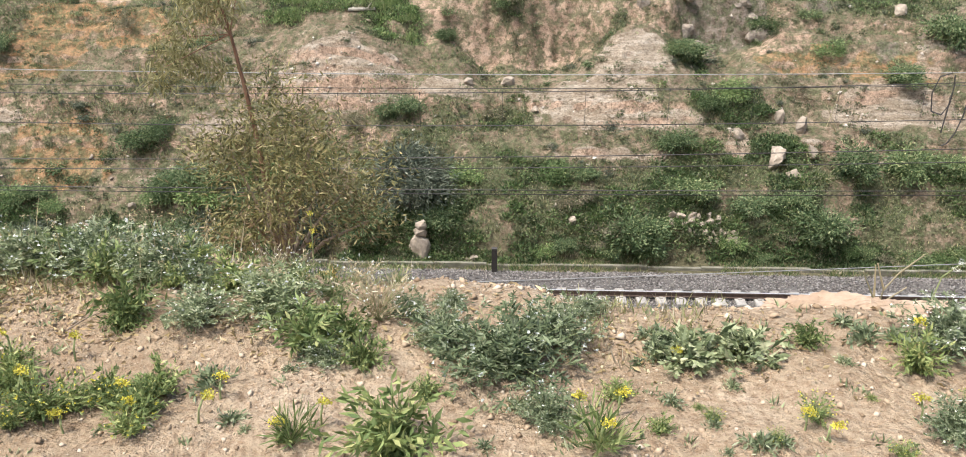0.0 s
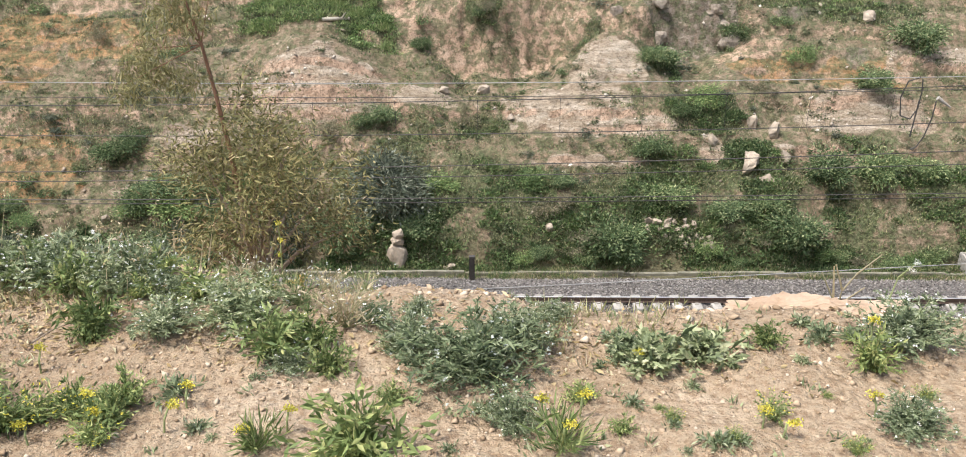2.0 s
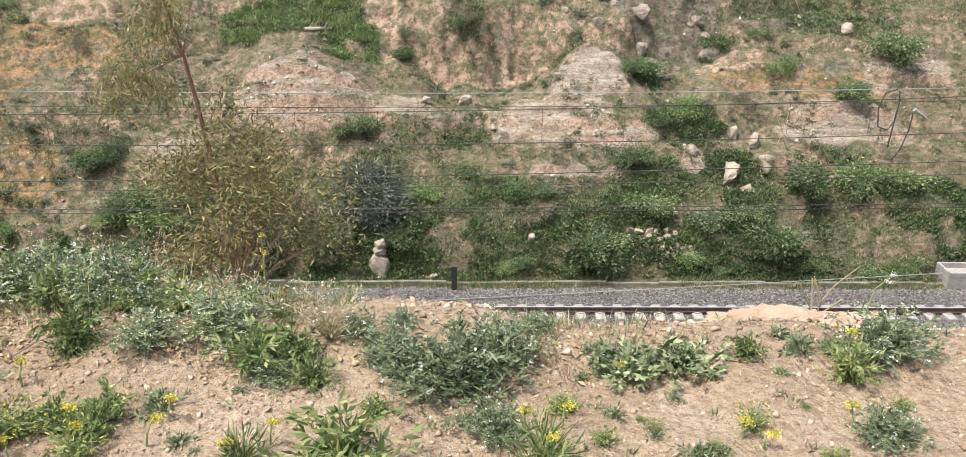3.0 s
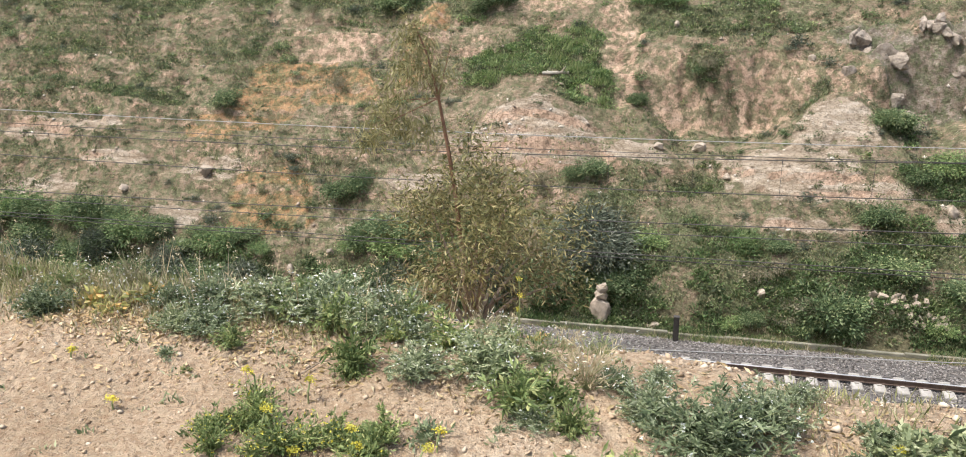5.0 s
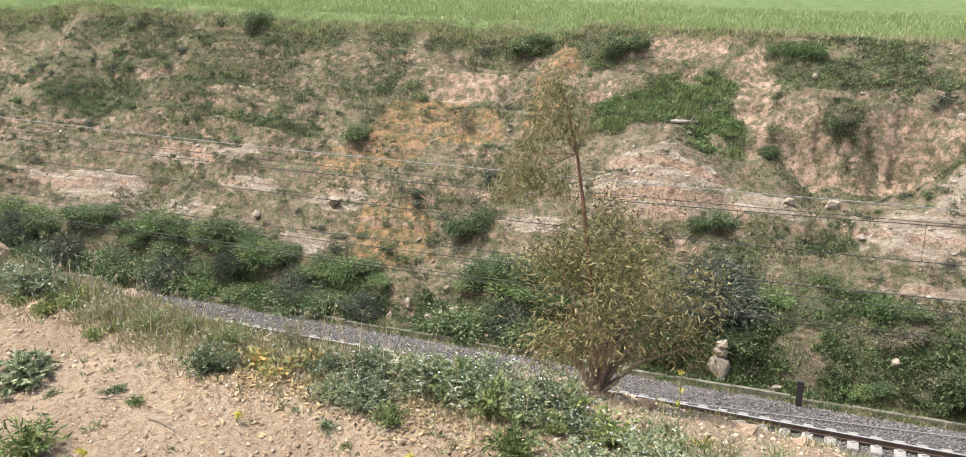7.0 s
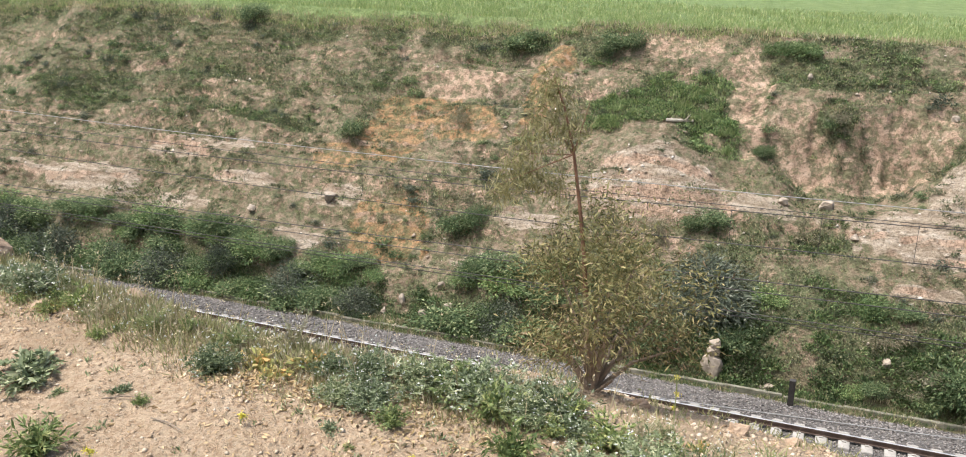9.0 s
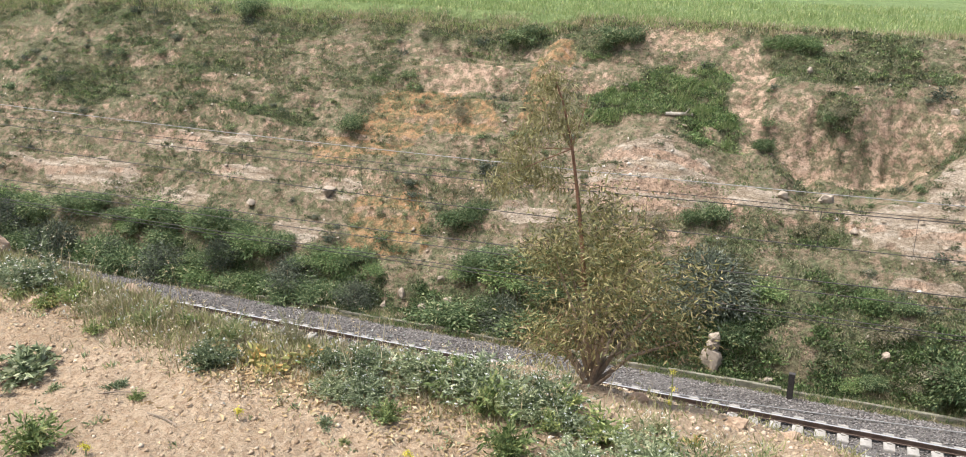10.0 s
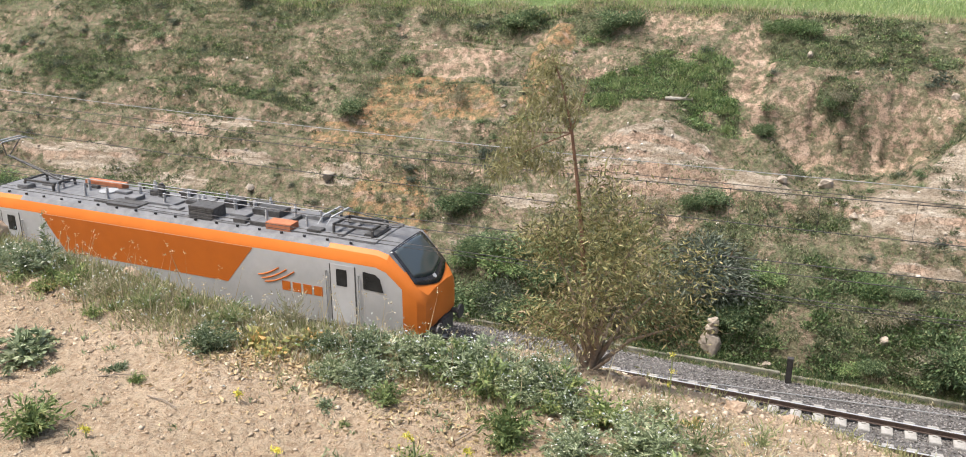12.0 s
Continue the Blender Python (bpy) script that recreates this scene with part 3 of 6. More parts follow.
# ---- railway line ----
def build_track():
    bed = [(-3.1, -0.66), (-2.3, -0.30), (-1.3, -0.255), (1.3, -0.255), (2.2, -0.30), (3.15, -0.60)]
    xs = list(np.arange(-60, 40.1, 0.5))
    xs = [-420, -200] + xs + [200, 420]
    v, f = [], []
    for i, x in enumerate(xs):
        for j, (y, z) in enumerate(bed):
            v.append((x, y, z + 0.02 * noise.noise(Vector((x * 1.3, y * 2, 0)))))
            if i and j:
                k = len(v) - 1
                f.append((k - len(bed) - 1, k - len(bed), k, k - 1))
    tagged(link("ballast_bed", mesh("ballast_bed", v, f), GRAVEL), "grey-brown ballast bed under the railway line", "ballast", kind="structure")
    n = 62000
    x, y = rng.uniform(-32, 20, n), rng.uniform(-1.9, 3.2, n)
    zb = np.interp(y, [b[0] for b in bed], [b[1] for b in bed])
    tagged(link("ballast_stone", stones_mesh("ballast_stone", np.stack([x, y, zb + rng.uniform(-0.01, 0.025, n)], 1), rng.uniform(0.022, 0.050, n)), GRAVEL_BITS),
           "loose angular grey ballast stones along the rails", "ballast", kind="stuff")
    track = tagged(new("railway_track"), "weathered rails on pale twin-block concrete sleepers in ballast", "railway track", kind="structure")
    for side in (-0.72, 0.72):
        bm = bmesh.new()
        box(bm, -420, 420, side - 0.065, side + 0.065, -0.165, -0.145)
        box(bm, -420, 420, side - 0.012, side + 0.012, -0.145, -0.035)
        box(bm, -420, 420, side - 0.035, side + 0.035, -0.035, -0.002)
        r = part("rail", bm, RAIL, track, "rusty brown steel rail")
        bm = bmesh.new()
        box(bm, -420, 420, side - 0.033, side + 0.033, -0.004, 0.0)
        part("running_surface", bm, RAIL_TOP, r, "polished bright top of the rail")
    bm = bmesh.new()
    for s in (-1, 1):
        box(bm, -0.15, 0.15, s * 0.72 - 0.48, s * 0.72 + 0.48, -0.40, -0.168, 0.015)
    rod(bm, (0, -0.4, -0.27), (0, 0.4, -0.27), 0.03)
    for s in (-0.85, -0.59, 0.59, 0.85):
        box(bm, -0.06, 0.06, s - 0.025, s + 0.025, -0.175, -0.13)
    first = part("sleeper", bm, CONCRETE, track)
    for k in range(-58, 35):
        ob = first if k == -58 else new("sleeper", first.data)
        ob.parent = track
        ob.location = (0.6 * k + 0.01 * math.sin(k * 7.0), 0, 0.004 * math.sin(k * 3.0))
    return track


def wire(name, y, z0, k, xc, r, mat, label, x0=-420, x1=420):
    """A sagging wire along the line."""
    pts = [x0] + list(np.arange(-60, 46, 3.0)) + [x1]
    bm = bmesh.new()
    for a, b in zip(pts, pts[1:]):
        za, zb = (z0 + min(k * (p - xc) ** 2, 0.9) for p in (a, b))
        rod(bm, (a, y, za), (b, y, zb), r, n=5)
    return tagged(part(name, bm, mat), label, "overhead wire", "overhead wires")


def build_wires():
    wire("feeder_wire", 0.0, 6.85, 0.0006, -6, 0.011, WIRE_LIGHT, "pale galvanised wire strung high above the track")
    wire("earth_wire", 0.0, 6.45, 0.0006, -8, 0.009, WIRE, "thin dark wire strung above the track")
    m = wire("messenger_wire", 0.0, 6.22, 0.0008, -14, 0.012, WIRE, "dark messenger wire over the far track")
    c = wire("contact_wire", 0.0, 5.36, 0.0008, -10, 0.012, WIRE, "dark contact wire over the far track")
    wire("messenger_wire", -4.2, 5.78, 0.0007, -18, 0.011, WIRE, "dark messenger wire nearer the mound")
    wire("feeder_wire", -4.2, 5.55, 0.0006, -18, 0.010, WIRE, "dark wire nearer the mound")
    wire("contact_wire", -4.2, 5.12, 0.0003, -17, 0.010, WIRE, "paired contact wire nearer the mound")
    wire("contact_wire", -4.16, 5.00, 0.0003, -17, 0.010, WIRE, "paired contact wire nearer the mound")
    for x in np.arange(-58, 40, 2.25):
        zm, zc = 6.22 + min(0.0008 * (x + 14) ** 2, 0.9), 5.36 + min(0.0008 * (x + 10) ** 2, 0.9)
        bm = bmesh.new()
        rod(bm, (x, 0, zc), (x, 0, zm), 0.005, n=4)
        rod(bm, (x, 0, zm - 0.05), (x, 0, zm + 0.03), 0.014, n=5)
        part("dropper", bm, WIRE, m)


build_track()
build_wires()


# ---- things beside the line ----
def build_lineside():
    # concrete channel along the foot of the hill
    bm = bmesh.new()
    for k in range(34):
        x = -36 + 1.8 * k
        box(bm, x, x + 1.78, 3.28, 3.42, -0.75, -0.45 + 0.03 * math.sin(k * 2.1), 0.012)
    tagged(part("drain_kerb", bm, MOSSY), "weathered concrete kerb of the drain beside the ballast", "kerb", kind="structure")
    # dark marker post
    post = tagged(new("marker_post"), "short dark square post standing beside the ballast", "post")
    post.location = (0.26, 2.72, -0.62)
    bm = bmesh.new()
    box(bm, -0.09, 0.09, -0.07, 0.07, 0, 1.02, 0.008)
    part("shaft", bm, plain("dark_timber", (0.018, 0.016, 0.014), (0.05, 0.045, 0.04), 12, 0.8, bumps=0.3), post)
    bm = bmesh.new()
    box(bm, -0.095, 0.095, -0.075, 0.075, 1.02, 1.045, 0.004)
    part("cap", bm, WIRE, post)
    # pale cable that runs low beside the track up to the block
    bm = bmesh.new()
    a, b = Vector((-6.0, 0.9, -0.21)), Vector((17.0, 3.5, -0.16))
    pts = [a.lerp(b, i / 24) for i in range(25)]
    for i, p in enumerate(pts):
        p.z -= 0.03 * math.sin(math.pi * i / 24)
    rings = [[bm.verts.new(p + Vector((0, 0.014 * math.cos(k * math.pi / 3), 0.014 * math.sin(k * math.pi / 3)))) for k in range(6)] for p in pts]
    for r0, r1 in zip(rings, rings[1:]):
        for k in range(6):
            bm.faces.new((r0[k], r0[(k + 1) % 6], r1[(k + 1) % 6], r1[k]))
    bmesh.ops.recalc_face_normals(bm, faces=bm.faces)
    tagged(part("ground_cable", bm, WIRE_LIGHT), "pale grey cable stretched low beside the track", "cable")
    # concrete footing with a leaning steel mast
    foot = tagged(new("mast_footing"), "pale concrete footing box with an open top", "footing")
    foot.location = (17.6, 3.5, -0.55)
    bm = bmesh.new()
    box(bm, -0.75, 0.95, -0.45, 0.45, 0, 0.42, 0.02)
    part("base", bm, CONCRETE, foot)
    for y in (-0.40, 0.40):
        bm = bmesh.new()
        box(bm, -0.75, 0.95, y - 0.05, y + 0.05, 0.42, 0.60, 0.012)
        part("side_wall", bm, CONCRETE, foot)
    bm = bmesh.new()
    box(bm, -0.75, -0.66, -0.35, 0.35, 0.42, 0.60, 0.012)
    part("end_wall", bm, CONCRETE, foot)
    mast = tagged(new("steel_mast"), "dark grey steel lattice mast leaning beside the line", "mast")
    mast.location = (18.05, 3.9, -0.15)
    mast.rotation_euler = (0, radians(9), 0)
    for dx in (-0.11, 0.11):
        bm = bmesh.new()
        box(bm, dx - 0.03, dx + 0.03, -0.06, 0.06, 0, 8.2)
        part("upright", bm, WIRE, mast)
    for i in range(14):
        bm = bmesh.new()
        s = 1 if i % 2 else -1
        rod(bm, (-0.11 * s, 0, 0.2 + 0.56 * i), (0.11 * s, 0, 0.76 + 0.56 * i), 0.014, n=4)
        part("lattice_bar", bm, WIRE, mast)
    # jumper loop with insulator that hangs from the wires
    loop = tagged(new("jumper_cable"), "black looped jumper cable with insulators hanging from the overhead wires", "cable")
    loop.location = (12.4, 0, 6.75)
    bm = bmesh.new()
    path = [(-0.05, 0, 0.30), (-0.35, 0, 0.20), (-0.48, 0, -0.25), (-0.40, 0, -0.75), (-0.12, 0, -0.85), (0.04, 0, -0.55), (0.06, 0, -0.05), (0.02, 0, 0.25)]
    for p, q in zip(path, path[1:]):
        rod(bm, p, q, 0.018, n=6)
    rod(bm, (0.04, 0, -0.3), (-0.02, 0, -1.35), 0.022, n=6)
    part("loop", bm, WIRE, loop)
    bm = bmesh.new()
    path = [(0.50, 0, -0.35), (0.48, 0, -0.8), (0.36, 0, -1.35), (0.2, 0, -1.65), (0.06, 0, -1.72)]
    for p, q in zip(path, path[1:]):
        rod(bm, p, q, 0.02, n=6)
    part("tail", bm, WIRE, loop)
    bm = bmesh.new()
    rod(bm, (0.52, 0, -0.26), (0.92, 0, -0.52), 0.06, 0.02, n=8)
    part("insulator", bm, CONCRETE, loop, "pale ceramic insulator")


def put_stone(x, y, size, seed, label, dz=0.0, mat=None, name="boulder", turn=0.0):
    size = tuple(0.8 * c for c in size) if name == "boulder" else size
    ob = new(name, boulder(name, size, seed, mat or STONE))
    ob.matrix_basis = pose(x, y, height(x, y) + dz - 0.06 * size[2], 0, 0, turn)
    return tagged(ob, label, "rock")


def build_stones():
    # stacked stones like a small pillar
    pil = tagged(new("stone_pillar"), "pillar of pale stacked stones at the foot of the hill", "stone pillar")
    z0 = height(-2.3, 4.0)
    pil.location = (-2.3, 3.9, z0 - 0.22)
    for i, (w, d, h, z) in enumerate(((0.80, 0.62, 0.95, 0.0), (0.50, 0.42, 0.30, 0.84), (0.42, 0.36, 0.36, 1.07))):
        ob = link("stone", boulder("stone", (w, d, h), i + 2.3, STONE, 0.2, 2, 30), None, pil)
        ob.location = (0.03 * i - 0.03, 0, z)
    put_stone(-0.55, 3.75, (0.7, 0.5, 0.42), 4.4, "pale flat stone lying at the foot of the hill")
    # dry stone wall
    wall = tagged(new("dry_stone_wall"), "broken dry stone wall of pale rounded stones in the bank", "stone wall")
    wall.location = (6.6, 4.2, height(6.6, 4.2) - 0.03)
    k = 0
    for row, (n, x0) in enumerate(((4, 0.95), (6, 0.2), (6, -0.25), (5, -0.3))):
        for i in range(n):
            k += 1
            ob = link("stone", boulder("stone", (0.34 + 0.08 * math.sin(k * 5), 0.32, 0.26 + 0.05 * math.sin(k * 3)), k * 1.7, STONE, 0.45, 2, 11), None, wall)
            ob.location = (x0 + 0.31 * i + 0.05 * math.sin(k * 9.0), 0.16 * row, 0.05 + 0.225 * row)
    for x, y, s, seed in ((10.1, 6.3, (0.95, 0.8, 1.15), 1.0), (11.4, 6.6, (0.6, 0.5, 0.75), 2.2), (10.5, 8.0, (0.6, 0.5, 0.8), 3.1), (8.9, 7.2, (0.5, 0.45, 0.6), 4.7),
                          (11.2, 7.5, (0.7, 0.6, 0.8), 5.9), (15.6, 11.6, (0.9, 0.7, 0.7), 6.3), (10.6, 5.9, (0.8, 0.7, 0.5), 6.9),
                          (-13.2, 4.5, (0.7, 0.5, 0.45), 7.7), (-14.2, 4.8, (0.5, 0.5, 0.5), 8.8), (-12.2, 4.6, (0.55, 0.5, 0.4), 9.1), (-12.7, 5.1, (0.5, 0.4, 0.4), 9.9), (-14.9, 4.4, (0.45, 0.4, 0.4), 10.4),
                          (-11.5, 4.3, (0.4, 0.4, 0.35), 11.3), (7.9, 4.6, (0.45, 0.4, 0.4), 12.1), (8.1, 4.3, (0.4, 0.4, 0.3), 13.5), (-10.4, 6.0, (1.1, 0.7, 0.45), 14.2), (-19.1, 7.7, (0.9, 0.6, 0.6), 15.3),
                          (-22.5, 6.7, (0.6, 0.5, 0.4), 16.8), (0.6, 9.3, (0.8, 0.6, 0.5), 17.3), (-0.9, 9.0, (0.5, 0.4, 0.4), 18.8), (1.6, 8.2, (0.45, 0.4, 0.35), 19.9), (2.9, 4.6, (0.5, 0.45, 0.4), 20.2)):
        put_stone(x, y, s, seed, "pale weathered boulder lying on the hillside", turn=seed * 40)
    for i in range(70):
        x, y = rng.uniform(-30, 18), rng.uniform(5, 14.5)
        s = rng.uniform(0.10, 0.26)
        if i % 7 == 0:
            put_stone(x, y, (s * 1.3, s, s), i * 1.37, "small pale stone on the eroded hillside", name="hill_stone", turn=i * 33)
    # outcrop of grey rock at the head of the talus
    for i in range(24):
        x, y = 5.8 + 5.0 * ((i * 0.618) % 1), 11.5 + 1.6 * ((i * 0.7548) % 1)
        k = 0.4 + 0.4 * ((i * 0.37) % 1)
        put_stone(x, y, (1.6 * k, 0.9 * k, 1.0 * k), 40 + i * 1.9, "jagged grey rock of the outcrop above the talus", -0.42 * k, OUTCROP, "outcrop_rock", i * 47)
    # log in the grassy hollow
    bm = bmesh.new()
    z = height(-5.2, 11.6)
    rod(bm, (-5.75, 11.55, z + 0.20), (-4.7, 11.7, z + 0.22), 0.075, 0.06, 10)
    rod(bm, (-5.0, 11.6, z + 0.25), (-4.8, 11.5, z + 0.5), 0.03, 0.015, 6)
    tagged(part("fallen_log", bm, plain("bleached_wood", (0.28, 0.25, 0.20), (0.46, 0.42, 0.35), 12, 0.9, bumps=0.4)), "bleached fallen log lying in the grassy hollow", "log")
    # pale bare sticks in the scrub
    for x, y, dx, h in ((12.1, 7.6, 0.35, 1.5), (12.4, 7.4, -0.5, 1.1), (13.3, 11.4, -0.9, 1.5), (12.45, 12.3, 0.45, 1.3), (14.1, 12.7, -0.6, 1.2)):
        bm = bmesh.new()
        z = height(x, y)
        rod(bm, (x, y, z), (x + dx, y + 0.1, z + h), 0.018, 0.008)
        tagged(part("dead_stick", bm, DRY), "thin bleached dead stick standing in the scrub", "stick")


build_lineside()
build_stones()


# ---- plants of the hillside ----
def shrub(name, mat, label, radii, n, leaf, width, clusters, droop=0.2, bark=BARK):
    root = tagged(new(name), label, "shrub")
    p, d, ln, w, c = crown(n, radii, leaf, width, clusters, 0.20, droop, 0.45, -0.35)
    p[:, 2] += 0.62 * radii[2]
    p[:, 2] = np.maximum(p[:, 2], 0.02)
    link("foliage", leaf_mesh("foliage", p, d, ln, w), mat, root)
    bm = bmesh.new()
    for q in c[:9]:
        rod(bm, (0, 0, -0.1), (q[0] * 0.8, q[1] * 0.8, (q[2] + 0.62 * radii[2]) * 0.85 + 0.05), 0.025 * radii[2], 0.008 * radii[2], 5)
    part("stem", bm, bark, root)
    return root


def scatter(protos, spots):
    used = set()
    for i, (k, x, y, s) in enumerate(spots):
        o = protos[k]
        m = pose(x, y, height(x, y) - 0.05 * s, 0, 0, (i * 137.5) % 360)
        tall = (0.62, 0.8, 0.7, 0.9, 0.55)[i % 5]
        if k not in used:
            used.add(k)
            o.matrix_basis = m @ Matrix.Diagonal((1.1 * s, s, tall * s, 1))
        else:
            c = copy_thing(o, m)
            c.scale = (1.1 * s, s, tall * s)


big = [shrub("shrub", LEAF_DARK, "dense dark green shrub at the foot of the hill", (1.0, 1.0, 1.0), 3200, 0.16, 0.052, 28),
       shrub("shrub", LEAF_MID, "fresh green leafy shrub at the foot of the hill", (1.0, 1.0, 0.8), 2800, 0.145, 0.05, 26),
       shrub("shrub", LEAF_BLUE, "dark blue-green shrub with long narrow leaves", (1.0, 0.9, 1.2), 3600, 0.15, 0.034, 30),
       shrub("shrub", SCRUB, "grey-brown half-dry shrub on the bank", (1.0, 1.0, 0.7), 1500, 0.16, 0.034, 22)]
spots = []
for i in range(50):     # band to the far end of the line
    x = -37 + 0.62 * i + rng.uniform(-0.3, 0.3)
    if x < -15.6 or -12.2 < x < -5.0:
        spots.append(((0, 0, 1, 0, 2)[i % 5], x, 3.75 + rng.uniform(0, 0.7), rng.uniform(0.5, 1.15)))
        spots.append(((0, 1, 0)[i % 3], x + 0.3, 4.9 + rng.uniform(0, 0.9), rng.uniform(0.4, 0.9)))
for i in range(30):     # overhanging the drain
    x = -4.2 + 0.85 * i + rng.uniform(-0.3, 0.3)
    if not (-3.0 < x < -1.5 or -1.2 < x < 1.6 or 5.9 < x < 8.2):
        spots.append(((0, 3, 0, 1)[i % 4], x, 3.85 + rng.uniform(0, 0.4), rng.uniform(0.3, 0.6)))
# single shrubs that stand out
spots += [(2, -2.75, 5.3, 1.5), (2, -2.3, 5.7, 1.3), (2, -2.9, 6.2, 1.2), (0, -4.4, 4.4, 1.0), (0, -1.9, 4.5, 0.75), (0, 5.0, 4.1, 1.0), (0, 5.5, 4.4, 0.75), (3, 4.2, 4.4, 0.8), (0, 11.3, 4.2, 0.9), (0, 9.0, 5.0, 0.7), (0, 12.8, 6.0, 0.8),
          (0, 7.2, 5.3, 0.75), (0, 6.6, 6.9, 0.65), (1, 8.9, 8.5, 0.7), (0, 8.0, 8.2, 0.55), (0, 14.6, 6.1, 0.8), (0, 16.4, 6.3, 0.8), (0, 10.6, 5.1, 0.6), (3, 3.0, 5.2, 0.7), (1, -0.8, 6.0, 0.6), (1, 2.2, 6.0, 0.6), (0, 3.4, 6.0, 0.5),
          (0, -12.9, 7.1, 0.8), (0, -12.2, 7.3, 0.55), (3, -14.5, 11.0, 0.55), (0, -19.2, 9.9, 0.6), (0, -13.1, 14.9, 0.85), (0, -12.5, 15.1, 0.6), (0, -28.0, 15.2, 0.7), (0, -8.8, 14.6, 0.75), (0, -7.9, 14.6, 0.55), (1, -1.8, 14.4, 0.7), (1, -0.8, 14.3, 0.6),
          (3, -5.0, 7.8, 0.6), (0, -3.1, 8.2, 0.6), (0, -3.9, 8.0, 0.45), (3, -7.2, 7.9, 0.5), (0, 7.5, 10.3, 0.75), (0, 7.0, 10.0, 0.55), (1, 12.8, 10.2, 0.6), (0, 10.5, 11.6, 0.55), (0, 0.5, 12.0, 0.5), (3, 0.7, 11.9, 0.6), (0, -1.9, 11.0, 0.45), (0, 15.2, 9.0, 0.7), (0, 17.2, 10.5, 0.9)]
scatter(big, spots)
small = [shrub("low_shrub", SCRUB, "low grey scrub bush on the eroded slope", (1.0, 1.0, 0.65), 420, 0.22, 0.07, 20),
         shrub("low_shrub", LEAF_DARK, "low dark green bush on the eroded slope", (1.0, 1.0, 0.7), 460, 0.24, 0.10, 20),
         shrub("low_shrub", LEAF_BLUE, "low grey-green bush on the eroded slope", (1.0, 1.0, 0.6), 420, 0.24, 0.09, 18)]
spots = []
for i in range(1000):
    x = -46 + 66 * ((i * 0.618034) % 1) + rng.uniform(-0.5, 0.5)
    y = 6.0 + 9.4 * ((i * 0.754878) % 1)
    zone = [float(q) for q in zones(x, y)]
    if smooth_noise(x, y, 1.8, 41) + 0.5 * smooth_noise(x, y, 0.7, 42) + 0.35 * zone[4] - 0.7 * zone[1] - 1.5 * zone[2] < rng.uniform(-0.1, 0.6):
        continue
    spots.append(((0, 1, 2, 2, 1)[i % 5], x, y, 0.13 + 0.34 * rng.random() ** 2.2))
scatter(small, spots)


def mounds(points, radius, leaves, leaf, width):
    """Low leafy domes, one at each point."""
    n = len(points) * leaves
    size = np.repeat(radius * rng.uniform(0.55, 1.35, len(points)), leaves)[:, None]
    d = unit(rng.normal(size=(n, 3)))
    d[:, 2] = np.abs(d[:, 2])
    r = rng.random((n, 1)) ** 0.35
    lump = 1 + 0.28 * np.sin(5 * d[:, :1] + np.repeat(rng.uniform(0, 6, len(points)), leaves)[:, None]) * np.cos(4 * d[:, 1:2])
    p = np.repeat(points, leaves, 0) + d * r * size * lump * [1.25, 0.9, 0.75]
    return p, d * 0.8 + rng.normal(size=(n, 3)) * 0.45 + [0, 0, 0.15], leaf * rng.uniform(0.6, 1.3, n), width * rng.uniform(0.7, 1.3, n)


